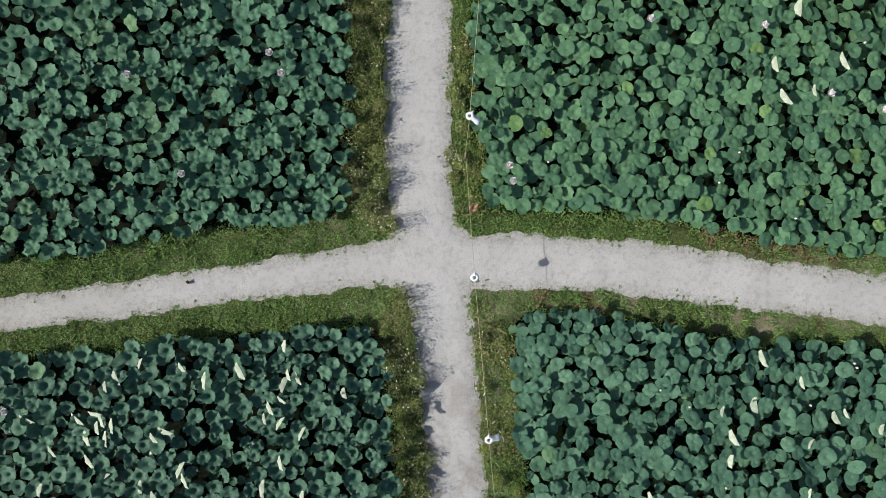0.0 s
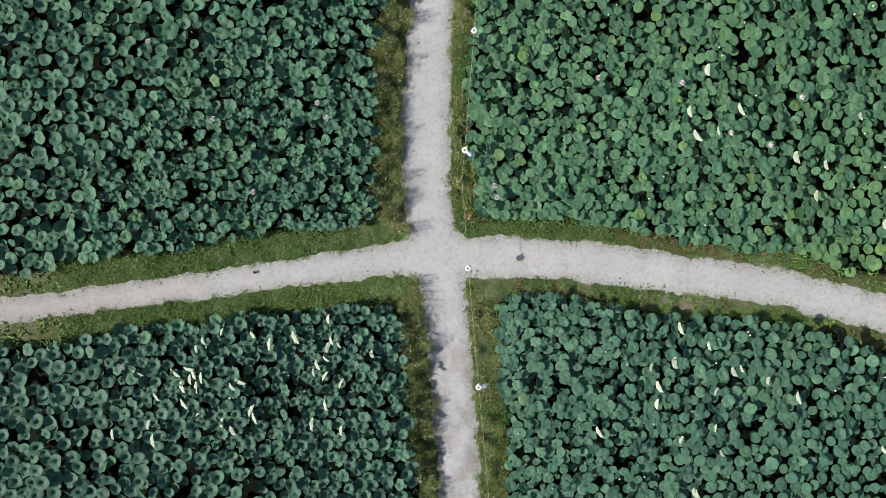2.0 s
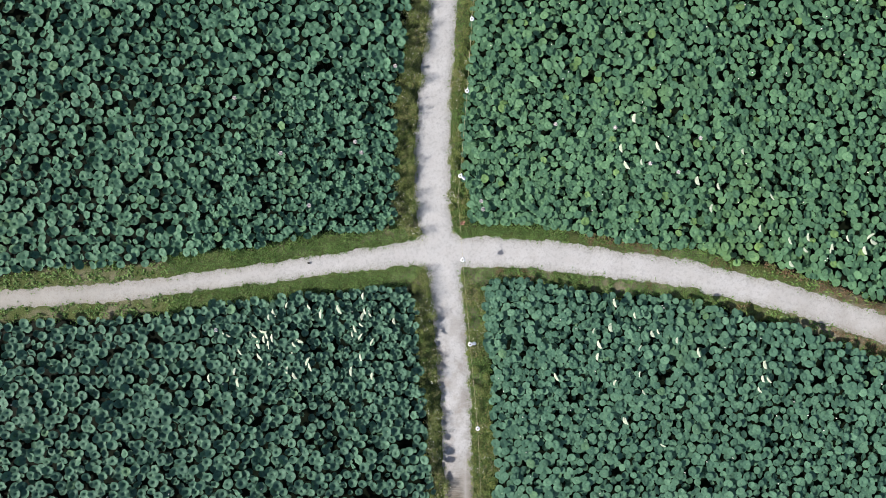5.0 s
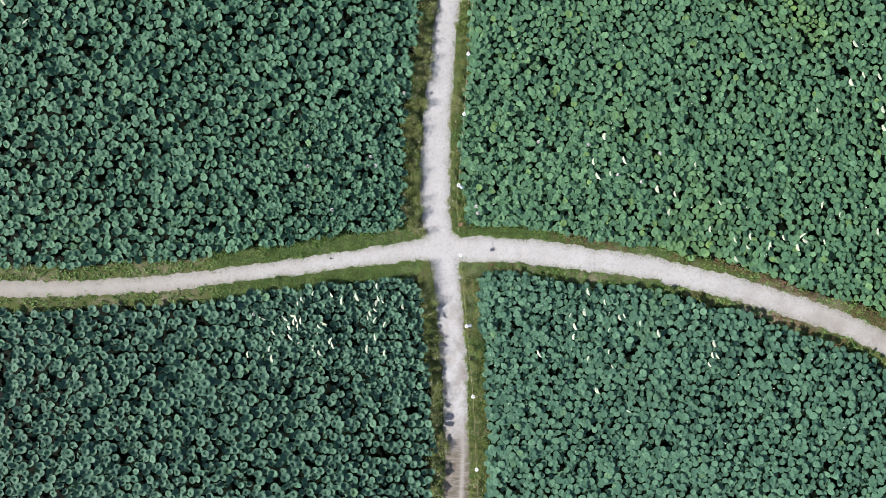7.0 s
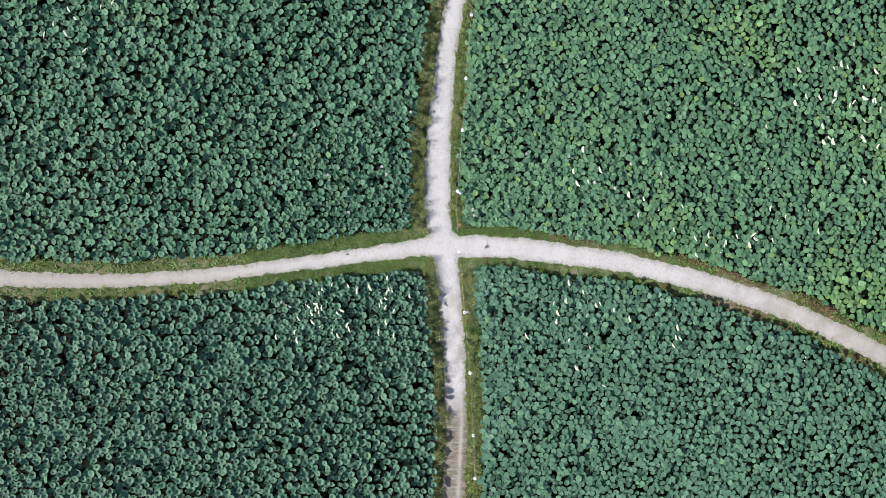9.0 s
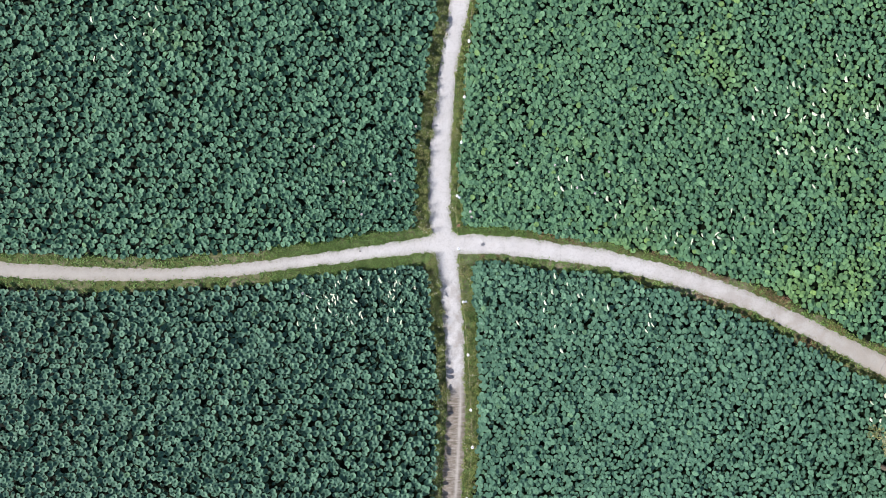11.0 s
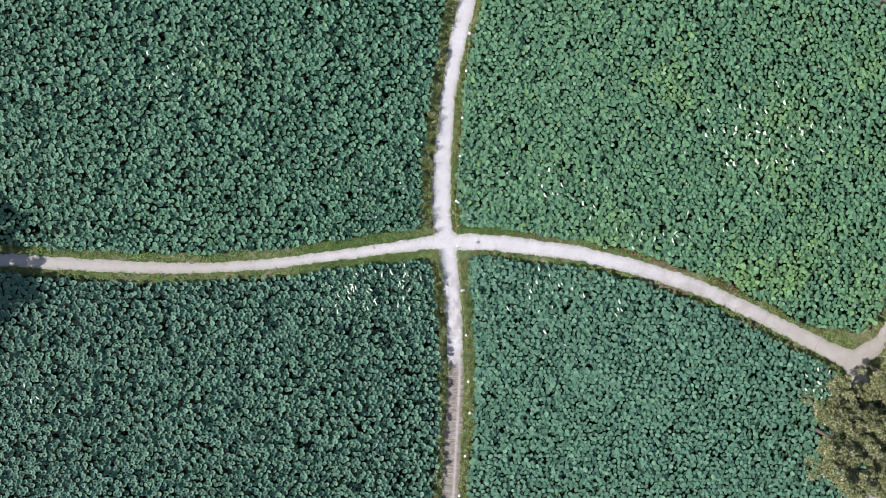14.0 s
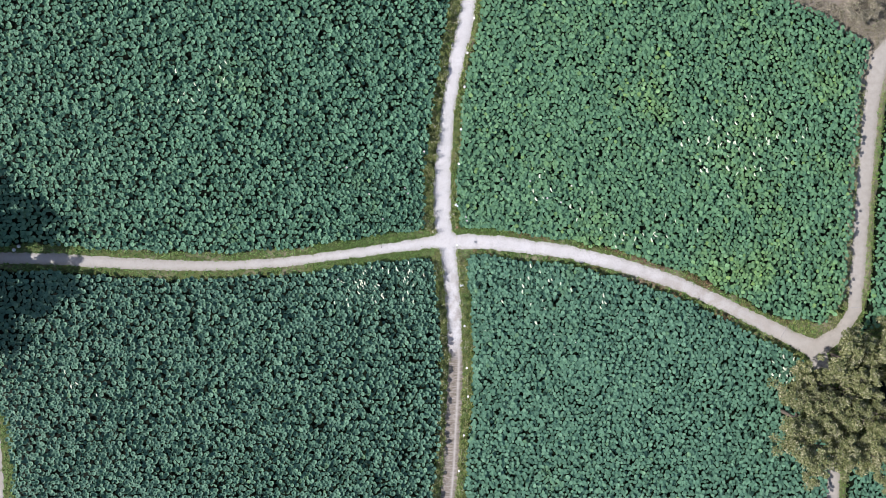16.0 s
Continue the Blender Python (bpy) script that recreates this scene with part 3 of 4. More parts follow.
PALE_SPOTS = [(-7.6, -5.4, 4.4, 27), (-11.2, -6.6, 3.6, 13), (-4.4, -4.2, 1.6, 3), (8.5, -5.6, 3.6, 8), (12.5, -5.2, 2.4, 7),
              (11.5, -9.8, 2.5, 5), (11.0, 5.6, 2.2, 5), (17.5, 3.8, 3.0, 5), (21.0, -0.6, 3.2, 15), (26.5, 0.4, 3.5, 7), (33, 10, 7, 24), (38, 13, 7, 26),
              (40.5, -17.0, 2.2, 14), (-30, 19, 3.6, 12), (-46, -18, 4.0, 5), (18.6, -7.6, 1.6, 4)]
field_things = {}
for fi, (fname, (box, (r0, r1), gap, keep, lean, label)) in enumerate(FIELDS.items()):
    cup = "west" in fname                    # the western ponds carry an upright, cupped kind
    kind = {"north_west": "cupped", "south_west": "deep"}.get(fname, "flat")
    growth = (1.0, 1.10, 1.20) if cup else (1.0, 1.03, 1.06)
    x, y, land = spread_out(fi, box, gap, keep, 40 + fi, 0.13, growth)
    ok = land > -0.02
    x, y, land = x[ok], y[ok], land[ok]
    n = len(x)
    g = np.random.default_rng(60 + fi)
    size = r0 + (r1 - r0) * g.beta(2.5, 2.3, n)
    size = size * (1 + 0.12 * (vnoise(x, y, 3.0, 31) - 0.5))
    size = size * np.interp(np.hypot(x, y * 1.35), [6, 12, 20], growth)      # broader leaves out in the open ponds
    low = g.random(n) < 0.10
    size = np.where(low, size * 0.75, size)
    z = 0.72 + 0.44 * g.random(n) + 0.5 * (size - 0.24) + 0.30 * (vnoise(x, y, 4.0, 33) - 0.5)
    z = np.where(low, z - 0.35, z) - 0.25 * np.clip(0.5 - land, 0, 0.5)
    tilt = np.abs(g.normal(0, radians(lean), n)).clip(0, radians(42))
    heading = np.where(g.random(n) < 0.60, g.normal(0.25, 0.9, n), g.uniform(0, 6.3, n))
    rot = turn_matrices(g.uniform(0, 6.3, n), tilt, heading)
    pos = np.column_stack([x, y, z])
    pick = g.integers(0, 16, n)
    thing = tagged(empty(fname + "_lotus_field", float(np.mean(x)), float(np.mean(y)), WATER), label, "lotus plants", "lotus ponds")
    field_things[fname] = thing
    back = Matrix.Translation(-thing.matrix_basis.translation)
    tone = fname if fname in LEAF_TONES else ("north_east" if fname == "east_end" else "south_east")
    far_off = np.hypot(x, y * 1.35)
    order = np.argsort(far_off)
    single = order[:300] if fi < 4 else order[:0]
    rest = np.ones(n, bool)
    rest[single] = False
    singles = [mesh_np("leaf", v, f, LEAF_ONE[tone], u, True) for v, f, u in SHAPES["fine", kind]] if len(single) else []
    for i in single:
        m = Matrix(rot[i].tolist()).to_4x4()
        m = Matrix.Translation(pos[i].tolist()) @ m @ Matrix.Scale(float(size[i]), 4)
        part("leaf", singles[int(pick[i])], thing, "", back @ m)
    for level, near, reach in (("fine", 0, 15), ("mid", 15, 34), ("far", 34, 1e9)):
        sel = rest & (far_off >= near) & (far_off < reach)
        if sel.sum():
            V, F, U = merge(SHAPES[level, kind], pick[sel], pos[sel], size[sel], rot[sel])
            ob = part("leaves", mesh_np("leaves", V - np.array(thing.matrix_basis.translation), F, LEAF_MANY[tone], U, True), thing)
            tagged(ob, "crowded round lotus leaves", kind="stuff")
    # a dim under-storey of smaller leaves between the stalks
    ux, uy, uland = spread_out(fi, box, gap, 0.95, 240 + fi, 0.26, (0.92, 1.08, 1.36) if cup else (0.90, 1.05, 1.25))
    ok = uland > 0.05
    ux, uy = ux[ok], uy[ok]
    m = len(ux)
    urot = turn_matrices(g.uniform(0, 6.3, m), np.abs(g.normal(0, 0.30, m)), g.uniform(0, 6.3, m))
    usize = g.uniform(0.12, 0.24, m) * np.interp(np.hypot(ux, uy * 1.35), [6, 12, 20], growth)
    V, F, U = merge(SHAPES["low", kind], g.integers(0, 16, m), np.column_stack([ux, uy, np.where(np.hypot(ux, uy * 1.35) < 12, 0.26, 0.09 if cup else 0.16) + g.uniform(-0.14, 0.34, m)]), usize, urot)
    tagged(part("lower_leaves", mesh_np("lower_leaves", V - np.array(thing.matrix_basis.translation), F, LEAF_MANY[tone], U, True), thing), "smaller shaded lotus leaves", kind="stuff")
    near = far_off < 20
    if near.sum():
        V, F = stems(pos[near] - np.array(thing.matrix_basis.translation), -0.25, 0.009, 80 + fi)
        tagged(part("stems", mesh_np("stems", V, F, M_STEM), thing), "thin green stalks", kind="stuff")

def half_leaf(seed):
    """The turned-up half of a leaf: a bowed half moon with a wavy rim."""
    r = random.Random(seed)
    vs, fs = [], []
    wide, ph = r.uniform(0.50, 0.85), r.uniform(0, 6)
    for j in range(5):
        u = j / 4
        for i in range(11):
            t = -math.pi / 2 + math.pi * i / 10
            e = 1 + 0.05 * math.sin(7 * t + ph) * u
            vs.append((u * wide * math.cos(t) * e, math.sin(t) * (0.35 * (1 - u) + u) * e if u > 0 else math.sin(t) * 0.95, 0.12 * u * (1 - u) + 0.05 * math.sin(5 * t + ph) * u))
    for j in range(4):
        for i in range(10):
            a = j * 11 + i
            fs.append((a, a + 11, a + 12, a + 1))
    return mesh_np("pale_leaf", vs, fs, M_UNDER, smooth=True)


PALE_SHAPES = [half_leaf(300 + i) for i in range(6)]
g = np.random.default_rng(91)
for cx, cy, spread, count in PALE_SPOTS:
    for _ in range(count):
        x, y = float(g.normal(cx, spread * 0.5)), float(g.normal(cy, spread * 0.42))
        if plan(np.array([x]), np.array([y]))[1][0] < 0.3:
            continue
        thing = list(field_things.values())[int(field_of(np.array([x]), np.array([y]))[0])]
        back = Matrix.Translation(-thing.matrix_basis.translation)
        m = Matrix.Translation((x, y, float(g.uniform(1.16, 1.42)))) @ pose(0, 0, 0, 0, 0, float(g.normal(194, 24))) @ pose(0, 0, 0, float(g.normal(0, 12)), float(g.uniform(0, 28)), 0)
        part("pale_leaf", PALE_SHAPES[int(g.integers(0, 6))], thing, "wind-turned leaf showing its pale underside", back @ m @ Matrix.Scale(float(g.uniform(0.17, 0.30)), 4))

# ---------------------------------------------------------------- grass and weeds on the banks
def blades(x, y, base, height, spread, count, wide, seed, lean=0.5):
    """Bent blades in tufts: each blade a long triangle pair and a tip."""
    g = np.random.default_rng(seed)
    n = len(x) * count
    x, y, base, height = (np.repeat(a, count) for a in (x, y, base, height))
    x, y = x + g.normal(0, spread, n), y + g.normal(0, spread, n)
    h = height * g.uniform(0.5, 1.1, n)
    a = g.uniform(0, 6.3, n)
    out = h * g.uniform(0.15, lean * 2, n)
    dx, dy = np.cos(a), np.sin(a)
    w = wide * g.uniform(0.6, 1.3, n)
    px, py = -dy * w, dx * w
    zero = np.zeros(n)
    root = np.stack([x, y, base], -1)
    mid = root + np.stack([dx * out * 0.4, dy * out * 0.4, h * 0.65], -1)
    tip = root + np.stack([dx * out, dy * out, h * 0.9], -1)
    side = np.stack([px, py, zero], -1)
    V = np.stack([root - side, root + side, mid + side, mid - side, tip], 1).reshape(-1, 3)
    f = np.array([(0, 1, 2), (0, 2, 3), (3, 2, 4)])
    return V, (f[None] + (np.arange(n) * 5)[:, None, None]).reshape(-1, 3)


def leaflets(x, y, base, height, girth, count, size, seed):
    """Bushy weeds: many small tilted leaflets in an uneven mound."""
    g = np.random.default_rng(seed)
    n = len(x) * count
    x, y, base, height, girth = (np.repeat(a, count) for a in (x, y, base, height, girth))
    a, q = g.uniform(0, 6.3, n), np.sqrt(g.random(n))
    z = base + height * (1 - 0.75 * q * q) * g.uniform(0.25, 1.08, n)
    p = np.stack([x + np.cos(a) * q * girth, y + np.sin(a) * q * girth, z], -1)
    s = size * g.uniform(0.5, 1.4, n)
    rot = turn_matrices(g.uniform(0, 6.3, n), np.abs(g.normal(0, 0.6, n)), g.uniform(0, 6.3, n))
    shape = np.array([(-1, 0, 0), (0, -0.42, 0.1), (1, 0, -0.15), (0, 0.42, 0.1)])
    V = (np.einsum('nij,vj->nvi', rot, shape) * s[:, None, None] + p[:, None]).reshape(-1, 3)
    f = np.array([(0, 1, 2), (0, 2, 3)])
    return V, (f[None] + (np.arange(n) * 4)[:, None, None]).reshape(-1, 3)


def joined(*sets):
    V, F, base = [], [], 0
    for v, f in sets:
        V.append(v)
        F.append(f + base)
        base += len(v)
    return np.concatenate(V), np.concatenate(F)


x, y = scatter(-60, 58, -38, 36, 0.14, 1.0, 120)
d, land, who = plan(x, y)
bank = (d > -0.10 * rng.random(len(x))) & (land < 0.30) & ~((y > 20) & (x > 36) & (rng.random(len(x)) < 0.9))
x, y, d, land, who = x[bank], y[bank], d[bank], land[bank], who[bank]
base = ground_height(land)
upright = (who <= 1)                     # the north and south arms carry tall weeds, the others short grass
patchy = vnoise(x, y, 1.1, 51)
worn = 0.65 * vnoise(x + 0.37 * y, y - 0.29 * x, 0.75, 52) + 0.35 * vnoise(x, y, 0.25, 59) + 0.16 * (rng.random(len(x)) - 0.5)
lane_x = np.interp(y, [-13.9, -11.7, -9.2, 1.4, 15.4, 31], [45.4, 48.4, 50.05, 50.95, 52.1, 54.5])
bald = worn < np.where(upright, 0.18, np.where(who == 3, 0.27, np.where(who == 4, np.where(x > lane_x, 0.18, 0.66), 0.18)))
near = np.hypot(x, y) < 17
spine = np.interp(y, [q[1] for q in ARMS["south"][0]][::-1] + [q[1] for q in ARMS["north"][0]][1:],
                  [q[0] for q in ARMS["south"][0]][::-1] + [q[0] for q in ARMS["north"][0]][1:])
sunny = upright & (x < spine)             # the weeds stand highest on the western side
lowgrass = ~bald & (~sunny | (patchy < 0.34)) & (near | (rng.random(len(x)) < 0.17))
tall = ~bald & upright & (patchy > np.where(sunny, 0.16, 0.28)) & (rng.random(len(x)) < np.where(sunny, 0.13, 0.40))
h_low = (0.05 + 0.24 * vnoise(x, y, 0.5, 53) * vnoise(y, x, 1.3, 60) * 1.6) * np.clip(0.45 + d / 0.35, 0.45, 1)
h_tall = np.where(sunny, 0.16 + 0.30 * vnoise(x, y, 0.55, 54), (0.12 + 0.38 * vnoise(x, y, 0.8, 54)) * np.clip(0.3 + d / 0.6, 0.3, 1))
s = lowgrass & near
V, F = joined(blades(x[s], y[s], base[s], h_low[s], 0.06, 5, 0.011, 131, 0.6), leaflets(x[s], y[s], base[s], h_low[s] * 0.8, np.full(s.sum(), 0.11), 9, 0.036, 132))
tagged(new("verge_grass", mesh_np("verge_grass", V, F, M_GRASS)), "short green grass and clover beside the path", "grass", kind="stuff")
s = lowgrass & ~near
V, F = joined(blades(x[s], y[s], base[s], h_low[s], 0.10, 3, 0.024, 133, 0.6), leaflets(x[s], y[s], base[s], h_low[s] * 0.8, np.full(s.sum(), 0.19), 5, 0.095, 134))
tagged(new("bank_grass", mesh_np("bank_grass", V, F, M_GRASS)), "short green grass along the pond banks", "grass", kind="stuff")
s = tall & near
V, F = joined(leaflets(x[s], y[s], base[s], h_tall[s], np.full(s.sum(), 0.20), 18, 0.048, 135), blades(x[s], y[s], base[s], h_tall[s] * 1.15, 0.10, 5, 0.008, 136, 0.35))
tagged(new("tall_weeds", mesh_np("tall_weeds", V, F, M_WEED)), "knee-high olive weeds and dry stalks beside the path", "weeds", kind="stuff")
s = tall & ~near
V, F = joined(leaflets(x[s], y[s], base[s], h_tall[s], np.full(s.sum(), 0.22), 7, 0.085, 137), blades(x[s], y[s], base[s], h_tall[s] * 1.1, 0.10, 2, 0.014, 138, 0.35))
tagged(new("bank_weeds", mesh_np("bank_weeds", V, F, M_WEED)), "olive weeds along the path's far stretches", "weeds", kind="stuff")
# high clumps that lean over the path and shade it
cx, cy = scatter(-4, 7, -38, 36, 0.56, 0.92, 125)
cd, cland, cwho = plan(cx, cy)
on = (cwho <= 1) & (cd > 0.02) & (cland < 0.15)
cx, cy, cd, cland = cx[on], cy[on], cd[on], cland[on]
cspine = np.interp(cy, [q[1] for q in ARMS["south"][0]][::-1] + [q[1] for q in ARMS["north"][0]][1:],
                   [q[0] for q in ARMS["south"][0]][::-1] + [q[0] for q in ARMS["north"][0]][1:])
high = cx < cspine
keep_c = high | (rng.random(len(cx)) < 0.45)
cx, cy, cd, cland, high = cx[keep_c], cy[keep_c], cd[keep_c], cland[keep_c], high[keep_c]
ch = np.interp(np.abs(cy), [12, 18], [1.0, 0.72]) * np.where(high, 0.42 + 0.62 * rng.random(len(cx)), 0.22 + 0.30 * rng.random(len(cx)))
cg = np.where(high, rng.uniform(0.24, 0.44, len(cx)), rng.uniform(0.18, 0.34, len(cx)))
cb = ground_height(cland)
cn = np.abs(cy) < 15
V, F = joined(leaflets(cx[cn], cy[cn], cb[cn], ch[cn], cg[cn] * 1.1, 330, 0.034, 151), blades(cx[cn], cy[cn], cb[cn], ch[cn] * 1.05, 0.13, 26, 0.006, 152, 0.36),
              leaflets(cx[~cn], cy[~cn], cb[~cn], ch[~cn], cg[~cn] * 1.1, 80, 0.062, 153), blades(cx[~cn], cy[~cn], cb[~cn], ch[~cn], 0.12, 8, 0.012, 154, 0.36))
tagged(new("weed_clumps", mesh_np("weed_clumps", V, F, M_WEED)), "high olive weed clumps leaning over the gravel", "weeds", kind="stuff")
# specks of white blossom in the weeds
pick_c = np.repeat(np.nonzero(vnoise(cx, cy, 1.5, 55) > 0.35)[0], 13)
V, F = leaflets(cx[pick_c], cy[pick_c], cb[pick_c] + ch[pick_c] * 0.3, ch[pick_c] * 0.85, cg[pick_c] * 1.15, 1, 0.030, 139)
tagged(new("weed_blossom", mesh_np("weed_blossom", V, F, M_SPECK)), "tiny white weed flowers", "flowers", kind="stuff")
# low reddish weeds in patches on the bare verges of the east arm
x, y = scatter(3, 42, -13, 2, 0.15, 1.0, 127)
d, land, who = plan(x, y)
s = (who == 3) & (d > 0.08) & (land < 0.1) & (vnoise(x, y, 1.9, 62) + 0.25 * vnoise(x, y, 0.4, 63) > 0.80)
V, F = leaflets(x[s], y[s], ground_height(land[s]), np.full(s.sum(), 0.16), np.full(s.sum(), 0.14), 9, 0.042, 145)
tagged(new("red_weeds", mesh_np("red_weeds", V, F, M_RED)), "low reddish brown weeds on the bare verge", "weeds", kind="stuff")
# grass of the grove and the rough corners
x, y = scatter(36, 60, -34, 36, 0.24, 1.0, 121)
d, land, who = plan(x, y)
s = (d > 0.05) & (land < -0.2) & (who >= 3) & (y < 18)
V, F = leaflets(x[s], y[s], ground_height(land[s]), 0.10 + 0.3 * vnoise(x[s], y[s], 2.0, 57), np.full(s.sum(), 0.2), 7, 0.07, 141)
tagged(new("rough_grass", mesh_np("rough_grass", V, F, M_WEED)), "rough olive grass at the pond's corner", "grass", kind="stuff")
x, y = scatter(36, 60, 20, 36, 0.28, 1.0, 126)
d, land, who = plan(x, y)
s = (d > 0.2) & (land < -0.15) & (vnoise(x, y, 1.8, 61) > 0.25)
V, F = joined(leaflets(x[s], y[s], np.zeros(s.sum()), 0.15 + 0.5 * vnoise(x[s], y[s], 1.8, 61), np.full(s.sum(), 0.22), 9, 0.07, 143),
              blades(x[s], y[s], np.zeros(s.sum()), 0.2 + 0.5 * vnoise(x[s], y[s], 1.8, 61), 0.12, 5, 0.012, 144, 0.4))
tagged(new("dry_brush", mesh_np("dry_brush", V, F, M_SHRUB)), "grey-brown dry brush on the bare corner", "brush", kind="stuff")
# small sprouts and stones on the path's edges
x, y = scatter(-40, 44, -34, 32, 0.16, 1.0, 122)
d, land, who = plan(x, y)
s = (d < 0.02) & (d > -0.38) & (rng.random(len(x)) < 0.36 * np.clip(1.05 + d / 0.38, 0, 1)) & (vnoise(x, y, 0.9, 58) > 0.42)
V, F = leaflets(x[s], y[s], np.full(s.sum(), 0.03), np.full(s.sum(), 0.05), np.full(s.sum(), 0.05), 7, 0.032, 142)
tagged(new("path_sprouts", mesh_np("path_sprouts", V, F, M_GRASS)), "small sprouts at the gravel's edge", "weeds", kind="stuff")
x, y = scatter(-22, 22, -13, 13, 0.13, 1.0, 123)
d, land, who = plan(x, y)
s = (d < 0.0) & (rng.random(len(x)) < 0.35)
n = int(s.sum())
rock = np.array([(1, 0, 0), (0, 1, 0), (-1, 0, 0), (0, -1, 0), (0, 0, 0.8)])
w = np.einsum('nij,vj->nvi', turn_matrices(rng.uniform(0, 6, n), np.zeros(n), np.zeros(n)), rock) * rng.uniform(0.008, 0.022, n)[:, None, None]
w = w + np.column_stack([x[s], y[s], np.full(n, 0.035)])[:, None]
f = np.array([(0, 1, 4), (1, 2, 4), (2, 3, 4), (3, 0, 4)])
tagged(new("loose_gravel", mesh_np("loose_gravel", w.reshape(-1, 3), (f[None] + (np.arange(n) * 5)[:, None, None]).reshape(-1, 3), M_STONE)),
       "loose gravel on the path", "gravel", kind="stuff")

# ---------------------------------------------------------------- lotus flowers, buds and seed heads
def petal_mesh():
    vs, fs = [], []
    for i in range(5):
        u = i / 4
        w = 0.078 * math.sin(math.pi * min(1, u * 0.85 + 0.12))
        for k in (-1, 0, 1):
            vs.append((u * 0.13, k * w, 0.09 * u * u + 0.03 * abs(k)))
    for i in range(4):
        for k in range(2):
            a = i * 3 + k
            fs.append((a, a + 3, a + 4, a + 1))
    return mesh_np("petal", vs, fs, M_PETAL, smooth=True)


def lotus_flower(x, y):
    ob = tagged(empty("lotus_flower", x, y, WATER + 0.27), "open pale pink lotus blossom on a tall stalk", "flower", "lotus blossoms")
    part("stalk", tube_mesh("stalk", [(0.03, 0, -0.6), (0, 0, 0.7), (0, 0, 1.36)], [0.012, 0.010, 0.008], M_STEM, 6), ob)
    part("seed_head", lathe("seed_head", [(0.001, 1.40), (0.035, 1.40), (0.03, 1.36), (0.008, 1.33)], M_POD, 10), ob)
    petal = petal_mesh()
    for i in range(15):
        m = pose(0, 0, 1.35, 0, 0, i * 72 + 24 * (i // 5)) @ pose(0.005, 0, 0, 0, -4 - 26 * (i // 5), 0)
        part("petal", petal, ob, "", m)
    return ob


def seed_pod(x, y):
    ob = tagged(empty("lotus_bud", x, y, WATER + 0.20), "small whitish lotus bud on a thin stalk", "flower bud", "lotus buds")
    part("stalk", tube_mesh("stalk", [(0.04, 0, -0.6), (0, 0, 0.8), (0.02, 0, 1.30)], [0.010, 0.008, 0.006], M_STEM, 5), ob)
    part("bud", lathe("bud", [(0.001, 1.40), (0.022, 1.37), (0.036, 1.33), (0.030, 1.29), (0.006, 1.27)], M_BUD, 8), ob)
    return ob


bloom = lotus_flower(-5.35, 6.05)
for x, y, turn in ((-9.72, 5.38, 40), (-4.98, 5.42, 80), (11.95, 4.80, 15), (2.16, 2.10, 200), (-8.05, 2.32, 120), (-12.43, 8.62, 60), (13.6, 4.3, 300),
                   (2.05, 2.58, 30), (14.9, 6.3, 90), (-3.0, 10.5, 10), (6.4, 7.1, 60), (9.9, 6.9, 75), (-13.5, -5.0, 20)):
    copy_thing(bloom, pose(x, y, WATER + 0.27, 0, 0, turn))
bud = seed_pod(9.2, 3.0)
g = np.random.default_rng(17)
made = 0
while made < 110:
    x, y = float(g.uniform(-26, 30)), float(g.uniform(-15, 16))
    if plan(np.array([x]), np.array([y]))[1][0] > 0.5 and (x > 0 or g.random() < 0.55):
        copy_thing(bud, pose(x, y, WATER + float(g.uniform(0.08, 0.32)), 0, 0, float(g.uniform(0, 360))))
        made += 1

# ---------------------------------------------------------------- rope with lanterns
LANTERNS = [(-0.17, -31.0), (1.10, -28.2), (1.72, -23.9), (2.24, -19.19), (2.09, -15.73), (1.84, -10.67), (1.39, -5.77), (0.96, -0.86), (0.81, 4.03), (1.20, 8.96), (1.48, 13.14),
            (1.92, 18.28), (2.29, 22.38), (3.1, 26.6), (3.9, 31.0)]
LANTERNS[0] = (0.55, -32.6)
ROPE_HEIGHT = 1.85
knots = [(x, y, ROPE_HEIGHT - 0.03) for x, y in LANTERNS]
STAKES = [(0.68, 2.9), (1.62, -8.2), (2.18, -17.4), (1.40, -26.0), (1.36, 11.2), (2.1, 20.4), (3.5, 28.9)]
knots = sorted(knots + [(x, y, ROPE_HEIGHT + 0.02) for x, y in STAKES], key=lambda q: q[1])
line = []
for a, b in zip(knots, knots[1:]):
    for k in range(8):
        u = k / 8
        line.append((a[0] + (b[0] - a[0]) * u, a[1] + (b[1] - a[1]) * u, a[2] + (b[2] - a[2]) * u - 0.16 * u * (1 - u)))
line.append(knots[-1])
rope = new("rope", tube_mesh("rope", line, [0.0065] * len(line), M_ROPE, 6))
tagged(rope, "thin straw-coloured rope strung along the path", "rope")


def stake(x, y):
    ob = tagged(empty("stake", x, y, 0), "thin grey wooden stake holding the rope", "post", "rope stakes")
    pole = part("pole", tube_mesh("pole", [(0, 0, -0.3), (0.005, 0, 0.9), (0, 0, ROPE_HEIGHT + 0.05)], [0.022, 0.020, 0.017], M_WOOD, 8), ob)
    part("tie", lathe("tie", [(0.018, ROPE_HEIGHT - 0.02), (0.027, ROPE_HEIGHT - 0.01), (0.027, ROPE_HEIGHT + 0.02), (0.018, ROPE_HEIGHT + 0.03)], M_ROPE, 8), pole)
    return ob


first = stake(*STAKES[0])
for x, y in STAKES[1:]:
    copy_thing(first, pose(x, y, 0, 0, 0, 30))


